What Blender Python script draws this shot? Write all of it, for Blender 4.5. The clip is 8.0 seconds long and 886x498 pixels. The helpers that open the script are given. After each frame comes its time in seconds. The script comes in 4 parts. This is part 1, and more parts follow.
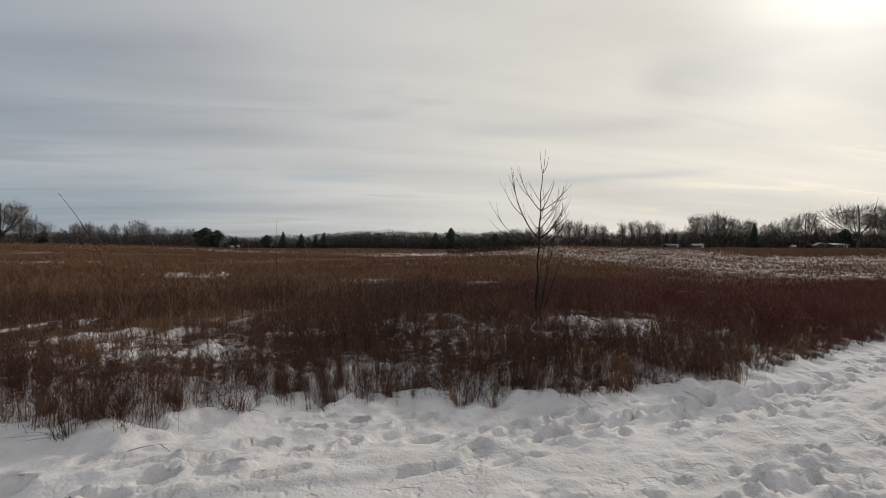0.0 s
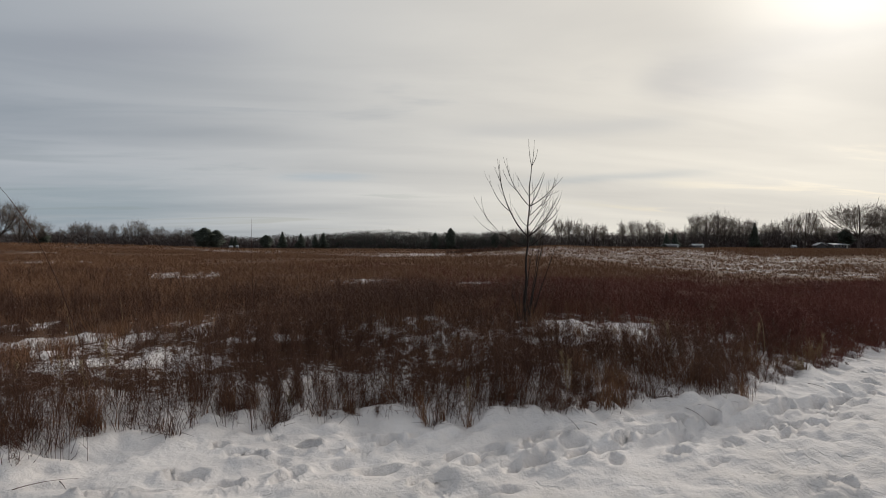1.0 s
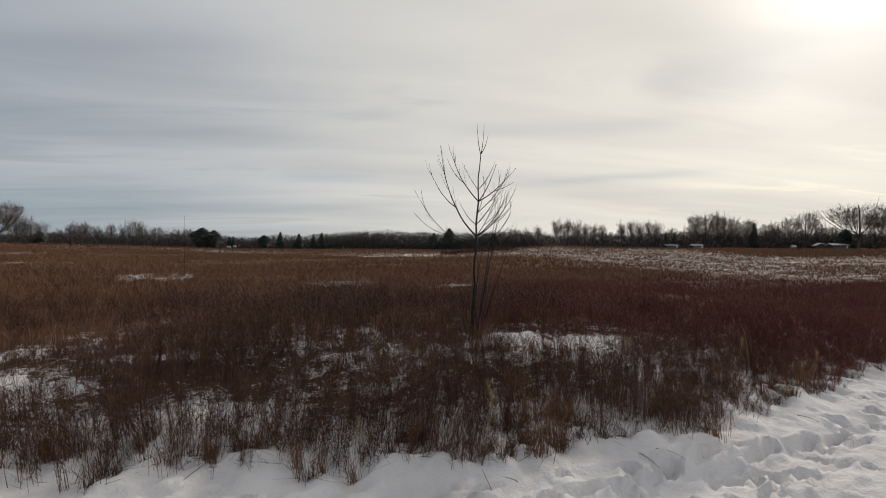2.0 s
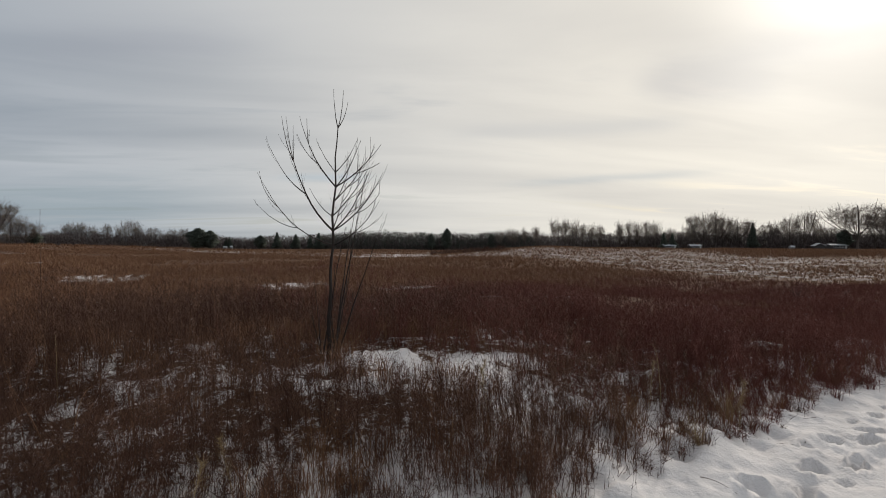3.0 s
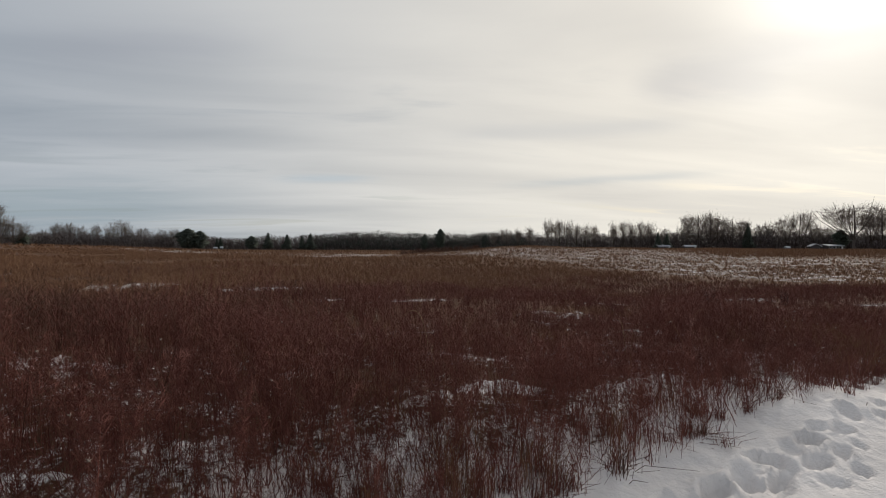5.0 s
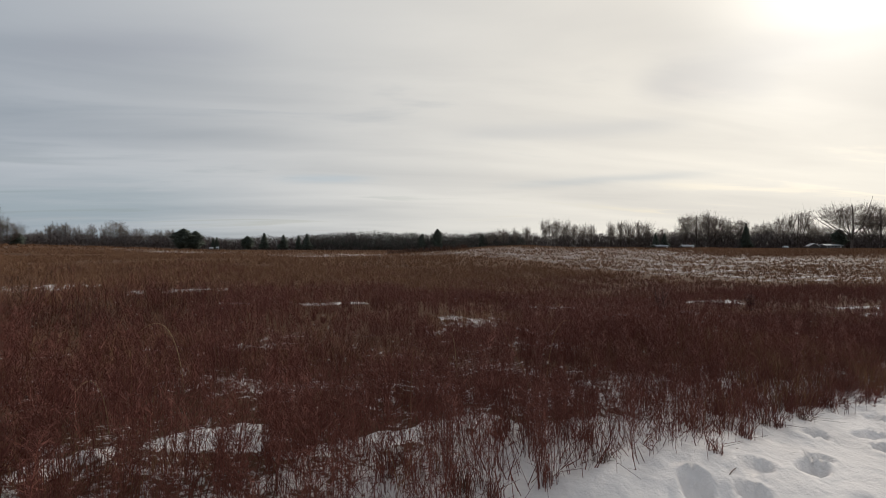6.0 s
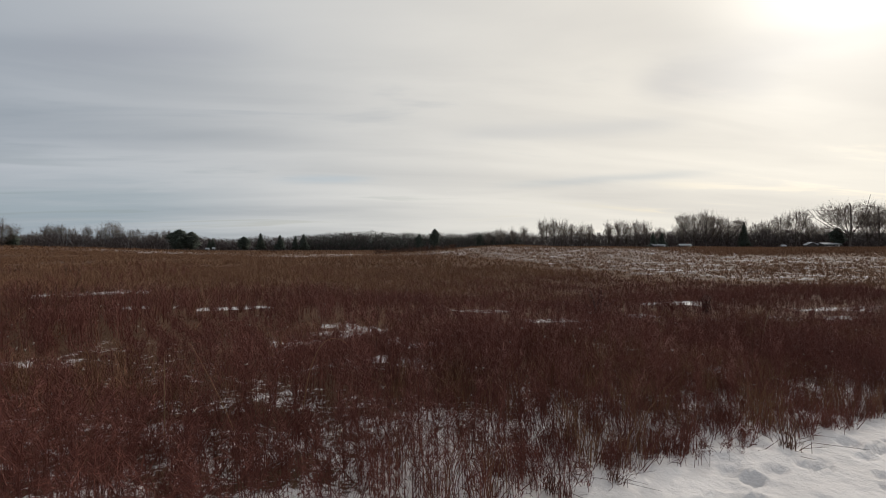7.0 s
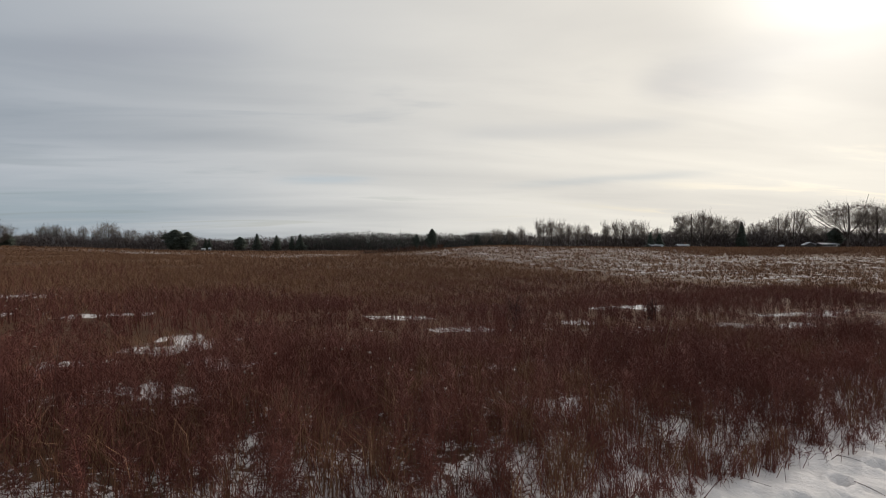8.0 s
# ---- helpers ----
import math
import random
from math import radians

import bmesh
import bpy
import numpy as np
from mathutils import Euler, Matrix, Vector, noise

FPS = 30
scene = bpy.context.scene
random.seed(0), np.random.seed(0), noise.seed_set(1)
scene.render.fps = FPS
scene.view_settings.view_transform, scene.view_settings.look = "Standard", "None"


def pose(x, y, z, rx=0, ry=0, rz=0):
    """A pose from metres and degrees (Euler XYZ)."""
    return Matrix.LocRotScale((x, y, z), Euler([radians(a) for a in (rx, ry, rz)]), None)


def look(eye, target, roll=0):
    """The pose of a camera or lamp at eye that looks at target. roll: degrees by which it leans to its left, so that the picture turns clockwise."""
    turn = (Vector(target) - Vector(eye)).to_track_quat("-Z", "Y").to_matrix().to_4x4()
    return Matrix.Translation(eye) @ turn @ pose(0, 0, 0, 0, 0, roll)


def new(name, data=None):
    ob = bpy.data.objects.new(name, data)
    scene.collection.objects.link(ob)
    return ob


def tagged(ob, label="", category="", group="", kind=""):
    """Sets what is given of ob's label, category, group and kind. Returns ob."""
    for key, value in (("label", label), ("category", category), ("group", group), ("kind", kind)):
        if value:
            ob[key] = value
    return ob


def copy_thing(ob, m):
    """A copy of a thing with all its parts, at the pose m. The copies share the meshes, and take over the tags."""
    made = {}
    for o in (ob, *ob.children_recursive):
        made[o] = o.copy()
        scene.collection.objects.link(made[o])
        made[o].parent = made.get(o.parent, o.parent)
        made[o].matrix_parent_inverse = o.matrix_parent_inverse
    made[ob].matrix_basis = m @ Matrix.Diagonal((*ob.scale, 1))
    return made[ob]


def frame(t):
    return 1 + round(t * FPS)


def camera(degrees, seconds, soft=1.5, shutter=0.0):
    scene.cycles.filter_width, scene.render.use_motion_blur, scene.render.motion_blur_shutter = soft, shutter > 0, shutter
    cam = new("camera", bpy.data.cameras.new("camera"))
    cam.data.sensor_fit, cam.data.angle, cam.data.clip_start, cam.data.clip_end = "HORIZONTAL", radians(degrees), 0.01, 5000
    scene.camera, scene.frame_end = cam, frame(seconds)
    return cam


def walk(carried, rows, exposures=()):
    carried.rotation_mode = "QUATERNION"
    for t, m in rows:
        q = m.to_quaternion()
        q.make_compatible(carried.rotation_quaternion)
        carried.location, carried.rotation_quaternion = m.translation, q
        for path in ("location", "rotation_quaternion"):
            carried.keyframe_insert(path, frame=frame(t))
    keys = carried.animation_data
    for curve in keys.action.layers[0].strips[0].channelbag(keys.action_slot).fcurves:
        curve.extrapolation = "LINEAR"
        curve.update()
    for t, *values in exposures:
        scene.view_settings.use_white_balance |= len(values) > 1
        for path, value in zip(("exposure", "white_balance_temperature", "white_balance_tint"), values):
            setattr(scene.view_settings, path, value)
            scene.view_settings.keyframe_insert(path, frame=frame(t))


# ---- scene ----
cam = camera(84.0, 8.0, soft=0.95)
PATH = [
    (0.0, pose(0.000, 0.000, 2.000, 89.61, 0, 0)),
    (0.5, pose(0.092, 0.302, 1.984, 89.61, 0, 0)),
    (1.0, pose(0.359, 0.753, 1.966, 89.62, 0, 0)),
    (2.5, pose(2.237, 2.739, 1.984, 89.67, 0, 0)),
    (3.0, pose(3.323, 3.565, 1.934, 89.69, 0, 0)),
    (3.5, pose(4.505, 4.389, 1.906, 89.70, 0, 0)),
    (4.0, pose(5.829, 5.278, 1.844, 89.72, 0, 0)),
    (4.5, pose(7.256, 6.301, 1.718, 89.78, 0, 0)),
    (6.0, pose(10.718, 8.834, 1.537, 89.84, 0.05, 0)),
    (6.5, pose(11.767, 9.482, 1.504, 89.84, 0.22, 0)),
    (7.0, pose(12.794, 10.078, 1.487, 89.84, 0.24, 0)),
    (7.5, pose(13.865, 10.749, 1.476, 89.85, 0.25, 0)),
    (8.0, pose(14.951, 11.407, 1.459, 89.87, 0.25, 0)),
]
walk(cam, PATH, exposures=[(0.0, -0.04), (1.2, -0.03), (2.6, 0.08), (8.0, 0.10)])
# ---- light: thin overcast, low winter sun behind the cloud ----
SUN = Vector((0.80, 1.0, 0.50)).normalized()

world = bpy.data.worlds.new("winter_sky")
scene.world = world
world.use_nodes = True


def nodes_of(tree):
    """Small helpers that add and join nodes of a tree."""
    tree.nodes.clear()

    def add(kind, operation=None, use_clamp=None, data_type=None, interpolation_type=None, attribute_name=None, sky_type=None, sun_disc=None):
        n = tree.nodes.new(kind)
        if operation is not None:
            n.operation = operation
        if use_clamp is not None:
            n.use_clamp = use_clamp
        if data_type is not None:
            n.data_type = data_type
        if interpolation_type is not None:
            n.interpolation_type = interpolation_type
        if attribute_name is not None:
            n.attribute_name = attribute_name
        if sky_type is not None:
            n.sky_type = sky_type
        if sun_disc is not None:
            n.sun_disc = sun_disc
        return n

    def join(a, b):
        tree.links.new(a, b)

    def math_node(op, a, b=None, clamp=False):
        n = add("ShaderNodeMath", operation=op, use_clamp=clamp)
        for i, v in enumerate((a, b)):
            if v is None:
                continue
            if isinstance(v, (int, float)):
                n.inputs[i].default_value = v
            else:
                join(v, n.inputs[i])
        return n.outputs[0]

    def mix(fac, a, b):
        n = add("ShaderNodeMix", data_type="RGBA")
        for slot, v in ((0, fac), (6, a), (7, b)):
            if isinstance(v, (int, float)):
                n.inputs[slot].default_value = v
            elif isinstance(v, tuple):
                n.inputs[slot].default_value = (*v, 1)
            else:
                join(v, n.inputs[slot])
        return n.outputs[2]

    def ramp(value, lo, hi):
        n = add("ShaderNodeMapRange", interpolation_type="SMOOTHSTEP")
        join(value, n.inputs[0])
        n.inputs[1].default_value, n.inputs[2].default_value = lo, hi
        return n.outputs[0]

    def noise_node(vector, scale, detail=3.0, rough=0.55, distortion=0.0):
        n = add("ShaderNodeTexNoise")
        n.inputs["Scale"].default_value, n.inputs["Detail"].default_value = scale, detail
        n.inputs["Roughness"].default_value, n.inputs["Distortion"].default_value = rough, distortion
        join(vector, n.inputs["Vector"])
        return n.outputs[0]

    return add, join, math_node, mix, ramp, noise_node


def build_sky():
    add, join, m, mix, ramp, noise_node = nodes_of(world.node_tree)
    way = add("ShaderNodeTexCoord").outputs["Generated"]
    part_of = add("ShaderNodeSeparateXYZ")
    join(way, part_of.inputs[0])
    dx, dy, dz = part_of.outputs
    up = m("ADD", m("MAXIMUM", dz, 0.0), 0.10)
    # a flat layer of cloud seen in perspective, drawn out into long streaks
    plane = add("ShaderNodeCombineXYZ")
    u, v = m("DIVIDE", dx, up), m("DIVIDE", dy, up)
    join(m("ADD", m("MULTIPLY", u, 0.20), m("MULTIPLY", v, 0.10)), plane.inputs[0])
    join(m("ADD", m("MULTIPLY", v, 0.62), m("MULTIPLY", u, -0.13)), plane.inputs[1])
    plane.inputs[2].default_value = 3.7
    broad = noise_node(plane.outputs[0], 0.85, 3.0, 0.5, 0.4)
    streaks = noise_node(plane.outputs[0], 2.6, 5.0, 0.55, 0.6)
    dot = add("ShaderNodeVectorMath", operation="DOT_PRODUCT")
    join(way, dot.inputs[0])
    dot.inputs[1].default_value = SUN
    near_sun = m("MAXIMUM", dot.outputs["Value"], 0.0)
    glow = m("POWER", near_sun, 2.0)
    core = m("POWER", near_sun, 85.0)
    thick = m("ADD", m("MULTIPLY", ramp(broad, 0.30, 0.70), 0.74), m("MULTIPLY", ramp(streaks, 0.32, 0.72), 0.26))
    low = m("POWER", m("SUBTRACT", 1.0, m("MAXIMUM", dz, 0.0)), 5.0)
    dim = mix(glow, (0.248, 0.290, 0.345), (0.66, 0.63, 0.585))
    lit = mix(glow, (0.485, 0.515, 0.560), (0.94, 0.885, 0.78))
    cloud = mix(thick, lit, dim)
    cloud = mix(m("MULTIPLY", low, 0.45), cloud, mix(glow, (0.300, 0.350, 0.385), (0.93, 0.86, 0.73)))
    # grey rolls of cloud ahead, and thin blue gaps low down
    ahead = ramp(dy, 0.15, 0.4)
    side, rise = m("DIVIDE", dx, m("MAXIMUM", dy, 0.15)), m("DIVIDE", dz, m("MAXIMUM", dy, 0.15))
    ragged = noise_node(plane.outputs[0], 3.5, 4.0, 0.6, 0.5)

    def roll(at, slant, thickness, start, stop, fade):
        """A long cloud or gap seen ahead: its height at the middle, slant, half thickness and ends."""
        off = m("SUBTRACT", rise, m("ADD", m("ADD", m("MULTIPLY", side, slant), at), m("MULTIPLY", m("SUBTRACT", ragged, 0.5), thickness * 2.2)))
        across = m("EXPONENT", m("MULTIPLY", m("POWER", m("DIVIDE", m("ABSOLUTE", off), thickness), 2.0), -1.0))
        return m("MULTIPLY", m("MULTIPLY", across, ahead), m("MULTIPLY", ramp(side, start, start + fade), m("SUBTRACT", 1.0, ramp(side, stop - fade, stop))))

    for place, share, tint in (((0.245, 0.215, 0.045, 0.36, 1.6, 0.12), 0.55, (0.56, 0.545, 0.53)), ((0.325, 0.01, 0.030, 0.36, 0.72, 0.10), 0.45, (0.58, 0.565, 0.55)), ((0.228, 0.04, 0.016, -0.05, 0.55, 0.15), 0.35, (0.50, 0.51, 0.52)),
                              ((0.119, 0.055, 0.0080, 0.06, 0.62, 0.20), 0.38, (0.44, 0.49, 0.52)), ((0.139, 0.0, 0.0070, -0.38, -0.10, 0.12), 0.42, (0.38, 0.47, 0.54)), ((0.10, 0.02, 0.050, -1.3, -0.30, 0.40), 0.65, (0.27, 0.335, 0.375)),
                              ((0.43, 0.03, 0.05, -1.0, -0.25, 0.3), 0.40, (0.30, 0.32, 0.37))):
        cloud = mix(m("MULTIPLY", roll(*place), share), cloud, tint)
    shine = add("ShaderNodeVectorMath", operation="SCALE")
    shine.inputs[0].default_value = (0.55, 0.52, 0.47)
    join(m("MULTIPLY", core, m("SUBTRACT", 1.05, m("MULTIPLY", thick, 0.6))), shine.inputs["Scale"])
    total = add("ShaderNodeVectorMath", operation="ADD")
    join(cloud, total.inputs[0])
    join(shine.outputs[0], total.inputs[1])
    # clear sky above the cloud, showing faintly where it is thin
    clear = add("ShaderNodeTexSky", sky_type="NISHITA", sun_disc=False)
    clear.sun_elevation = math.asin(SUN.z)
    clear.sun_rotation = math.atan2(SUN.x, SUN.y)
    dimmed = add("ShaderNodeVectorMath", operation="SCALE")
    join(clear.outputs[0], dimmed.inputs[0])
    dimmed.inputs["Scale"].default_value = 0.05
    gap = m("MULTIPLY", m("SUBTRACT", 1.0, ramp(streaks, 0.28, 0.44)), 0.24)
    colour = mix(gap, total.outputs[0], dimmed.outputs[0])
    back = add("ShaderNodeBackground")
    join(colour, back.inputs[0])
    back.inputs[1].default_value = 1.0
    join(back.outputs[0], add("ShaderNodeOutputWorld").inputs[0])


build_sky()
sun_lamp = bpy.data.lights.new("sun", "SUN")
sun_lamp.energy, sun_lamp.angle, sun_lamp.color = 1.8, radians(3), (1.0, 0.93, 0.84)
sun_object = new("sun", sun_lamp)
sun_object.matrix_world = look(SUN * 60, (0, 0, 0))


# ---- materials ----
def plant_material(name, dark, light, rough=0.75, grain=60.0, spec=0.25, vary=0.80):
    """A dry plant: its colour runs from stem to stem and along each stem."""
    mat = bpy.data.materials.new(name)
    mat.use_nodes = True
    add, join, m, mix, ramp, noise_node = nodes_of(mat.node_tree)
    geo = add("ShaderNodeNewGeometry")
    info = add("ShaderNodeObjectInfo")
    each = m("FRACT", m("ADD", geo.outputs["Random Per Island"], info.outputs["Random"]))
    patch = noise_node(geo.outputs["Position"], 0.35, 2.0)
    fine = noise_node(geo.outputs["Position"], grain, 3.0)
    f = m("ADD", m("MULTIPLY", m("POWER", each, 4.0), vary), m("ADD", m("MULTIPLY", ramp(patch, 0.35, 0.65), 0.12), m("MULTIPLY", fine, 0.12)))
    bsdf = add("ShaderNodeBsdfPrincipled")
    join(mix(f, dark, light), bsdf.inputs["Base Color"])
    bsdf.inputs["Roughness"].default_value = rough
    bsdf.inputs["Specular IOR Level"].default_value = spec
    bump = add("ShaderNodeBump")
    bump.inputs["Strength"].default_value, bump.inputs["Distance"].default_value = 0.4, 0.003
    join(fine, bump.inputs["Height"])
    join(bump.outputs[0], bsdf.inputs["Normal"])
    join(bsdf.outputs[0], add("ShaderNodeOutputMaterial").inputs[0])
    return mat


def plain_material(name, colour, rough=0.7, metal=0.0, grain=8.0, spread=0.25):
    mat = bpy.data.materials.new(name)
    mat.use_nodes = True
    add, join, m, mix, ramp, noise_node = nodes_of(mat.node_tree)
    place = add("ShaderNodeNewGeometry").outputs["Position"]
    fine, wide = noise_node(place, grain, 4.0), noise_node(place, grain / 9, 2.0)
    f = m("ADD", m("MULTIPLY", fine, 0.5), m("MULTIPLY", wide, 0.5))
    bsdf = add("ShaderNodeBsdfPrincipled")
    join(mix(f, tuple(c * (1 - spread) for c in colour), tuple(min(1, c * (1 + spread)) for c in colour)), bsdf.inputs["Base Color"])
    bsdf.inputs["Roughness"].default_value, bsdf.inputs["Metallic"].default_value = rough, metal
    bump = add("ShaderNodeBump")
    bump.inputs["Strength"].default_value, bump.inputs["Distance"].default_value = 0.3, 0.02
    join(fine, bump.inputs["Height"])
    join(bump.outputs[0], bsdf.inputs["Normal"])
    join(bsdf.outputs[0], add("ShaderNodeOutputMaterial").inputs[0])
    return mat


def ground_material():
    """Snow, with dead thatch where the attribute 'thatch' says, broken up by noise."""
    mat = bpy.data.materials.new("snowy_ground")
    mat.use_nodes = True
    add, join, m, mix, ramp, noise_node = nodes_of(mat.node_tree)
    place = add("ShaderNodeNewGeometry").outputs["Position"]
    thatch = add("ShaderNodeAttribute", attribute_name="thatch").outputs["Fac"]
    trod = add("ShaderNodeAttribute", attribute_name="trod").outputs["Fac"]
    soft, grit = noise_node(place, 1.3, 4.0), noise_node(place, 38.0, 4.0, 0.65)
    tussock = noise_node(place, 2.2, 4.0, 0.6, 0.5)
    stretched = add("ShaderNodeMapping")
    stretched.inputs["Scale"].default_value = (0.42, 0.85, 1.0)
    join(place, stretched.inputs[0])
    wide = noise_node(stretched.outputs[0], 1.0, 5.0, 0.65)
    edge = m("ADD", m("MULTIPLY", m("SUBTRACT", tussock, 0.5), 0.9), m("MULTIPLY", m("SUBTRACT", wide, 0.5), 1.0))
    speck = m("ADD", m("MULTIPLY", m("SUBTRACT", noise_node(place, 7.0, 4.0, 0.7), 0.5), 1.0), m("MULTIPLY", m("SUBTRACT", noise_node(place, 26.0, 3.0, 0.7), 0.5), 1.1))
    cover = ramp(m("ADD", m("ADD", thatch, speck), edge), 0.40, 0.60)
    snow = mix(ramp(soft, 0.3, 0.7), (0.66, 0.620, 0.598), (0.78, 0.735, 0.708))
    snow = mix(m("MULTIPLY", trod, ramp(noise_node(place, 2.7, 3.0), 0.35, 0.7)), snow, (0.60, 0.56, 0.53))
    dead = mix(grit, (0.050, 0.026, 0.016), (0.17, 0.092, 0.054))
    bsdf = add("ShaderNodeBsdfPrincipled")
    join(mix(cover, snow, dead), bsdf.inputs["Base Color"])
    bsdf.inputs["Roughness"].default_value = 0.85
    bsdf.inputs["Specular IOR Level"].default_value = 0.06
    bump = add("ShaderNodeBump")
    bump.inputs["Strength"].default_value, bump.inputs["Distance"].default_value = 0.75, 0.04
    lumps = noise_node(place, 9.0, 4.0, 0.6)
    crumbs = noise_node(place, 24.0, 4.0, 0.65)
    pitted = ramp(noise_node(place, 1.7, 3.0), 0.42, 0.62)
    pits = m("MULTIPLY", ramp(noise_node(place, 6.5, 2.0, 0.5), 0.52, 0.64), m("MULTIPLY", pitted, m("ADD", 0.10, m("MULTIPLY", trod, 0.9))))
    lumps = m("SUBTRACT", lumps, pits)
    lumps = m("ADD", lumps, m("MULTIPLY", crumbs, m("ADD", 0.15, m("MULTIPLY", trod, 0.5))))
    join(m("ADD", m("MULTIPLY", lumps, 0.8), m("MULTIPLY", grit, m("ADD", m("MULTIPLY", cover, 0.9), 0.10))), bump.inputs["Height"])
    join(bump.outputs[0], bsdf.inputs["Normal"])
    join(bsdf.outputs[0], add("ShaderNodeOutputMaterial").inputs[0])
    return mat


SNOWY_GROUND = ground_material()
WEED = plant_material("dry_weed", (0.050, 0.0205, 0.0136), (0.27, 0.140, 0.085), vary=0.5)
RED_WEED = plant_material("dry_red_weed", (0.088, 0.0238, 0.0180), (0.34, 0.132, 0.095), vary=0.45)
GRASS = plant_material("dry_grass", (0.152, 0.072, 0.039), (0.38, 0.220, 0.115), vary=0.6)
TAN = plant_material("straw", (0.22, 0.150, 0.075), (0.42, 0.310, 0.170))
FLUFF = plant_material("seed_fluff", (0.30, 0.25, 0.20), (0.55, 0.49, 0.42))
BARK = plant_material("young_bark", (0.020, 0.015, 0.013), (0.060, 0.043, 0.036), grain=35.0)
FAR_BARK = plant_material("old_bark", (0.060, 0.049, 0.043), (0.13, 0.108, 0.094), grain=2.0)
FAR_TWIG = plant_material("far_twigs", (0.13, 0.104, 0.088), (0.30, 0.245, 0.205), grain=1.0)
UNDERWOOD = plant_material("underwood", (0.080, 0.064, 0.060), (0.20, 0.160, 0.150), grain=1.0)
NEEDLES = plant_material("pine_needles", (0.052, 0.062, 0.048), (0.11, 0.125, 0.098), grain=2.0)
ROOF_SNOW = plain_material("roof_snow", (0.42, 0.43, 0.45), 0.7, grain=1.2, spread=0.5)
SIDING = plain_material("house_siding", (0.085, 0.08, 0.08), 0.7)
WHITE_PAINT = plain_material("white_paint", (0.74, 0.74, 0.72), 0.5, spread=0.08)
DARK_GLASS = plain_material("dark_window", (0.03, 0.035, 0.04), 0.15, spread=0.1)
BRICKWORK = plain_material("chimney_brick", (0.22, 0.12, 0.09), 0.8)
# ---- plan ----
# s runs along the trodden path, n across it towards the field
AX, AY = 0.906, 0.423
OX, OY = 1.2, 6.1
EDGE_S = (-60, -12, -5.6, -4.5, -3.8, -2.8, -1.5, -0.5, 0.7, 1.8, 2.9, 3.4, 5.7, 6.9, 7.6, 8.4, 9.6, 10.8, 11.4, 12.6, 13.9, 15.0, 16.5, 18.5, 21.0, 40, 90)
EDGE_N = (2.6, 1.9, 1.28, 0.5, 0.9, 1.12, 1.1, 0.4, -0.05, 0.0, -0.35, -0.2, 0.12, 0.27, 0.45, 0.52, 0.72, 0.78, 0.9, 0.8, 1.05, 1.25, 1.28, 1.44, 1.64, 2.4, 3.4)
LATTICE = np.random.RandomState(7).rand(256, 256)


def to_plan(x, y):
    return (x - OX) * AX + (y - OY) * AY, -(x - OX) * AY + (y - OY) * AX


def to_world(s, n):
    return OX + s * AX - n * AY, OY + s * AY + n * AX


def smooth(v, lo, hi):
    v = np.clip((v - lo) / (hi - lo), 0, 1)
    return v * v * (3 - 2 * v)


def value_noise(x, y, size, shift=0.0):
    """Smooth noise from 0 to 1 whose bumps are about size metres across."""
    x, y = np.asarray(x) / size + 100.3 + shift, np.asarray(y) / size + 57.7 + shift * 1.7
    i, j = np.floor(x).astype(int), np.floor(y).astype(int)
    fx, fy = x - i, y - j
    fx, fy = fx * fx * (3 - 2 * fx), fy * fy * (3 - 2 * fy)
    i0, j0, i1, j1 = i % 256, j % 256, (i + 1) % 256, (j + 1) % 256
    top = LATTICE[i0, j0] * (1 - fx) + LATTICE[i1, j0] * fx
    low = LATTICE[i0, j1] * (1 - fx) + LATTICE[i1, j1] * fx
    return top * (1 - fy) + low * fy


def fractal(x, y, size, octaves=4, shift=0.0):
    total, weight = 0.0, 0.0
    for k in range(octaves):
        total, weight = total + value_noise(x, y, size / 2**k, shift + 11 * k) * 0.55**k, weight + 0.55**k
    return total / weight


def into_field(x, y):
    """Metres from the edge of the weeds into the field (negative on the path)."""
    s, n = to_plan(x, y)
    return n - np.interp(s, EDGE_S, EDGE_N) - 0.25 * (value_noise(s, n, 0.7, 3) - 0.5)


def in_snow_band(x, y):
    """How far past the line where the tall growth gives way to snowy stubble."""
    return (x - 38) * 0.78 + (y - 37) * 0.63 + 0.5 * np.maximum(y - 70, 0) + 14 * (fractal(x, y, 22, 3, 5) - 0.5)


# open patches of snow among the weeds: x, y, radius along the path, radius across
PATCHES_BY_START = ((-8.9, 11.2, 1.2, 0.4), (-6.4, 9.2, 1.0, 0.35), (-5.9, 7.7, 0.9, 0.3), (-4.8, 7.1, 0.7, 0.3), (-4.7, 9.3, 0.9, 0.35), (-3.9, 9.6, 0.7, 0.25), (-3.9, 7.4, 0.7, 0.25), (-3.2, 7.5, 0.5, 0.25), (-1.6, 7.2, 0.6, 0.2), (-2.5, 9.05, 0.6, 0.2),
                    (0.5, 7.8, 0.35, 0.15), (0.05, 8.85, 0.35, 0.15), (2.4, 7.45, 0.25, 0.2), (-15.0, 29.5, 3.0, 0.9), (-17.0, 31.5, 3.5, 1.2), (-43.0, 55.5, 9.0, 1.5))
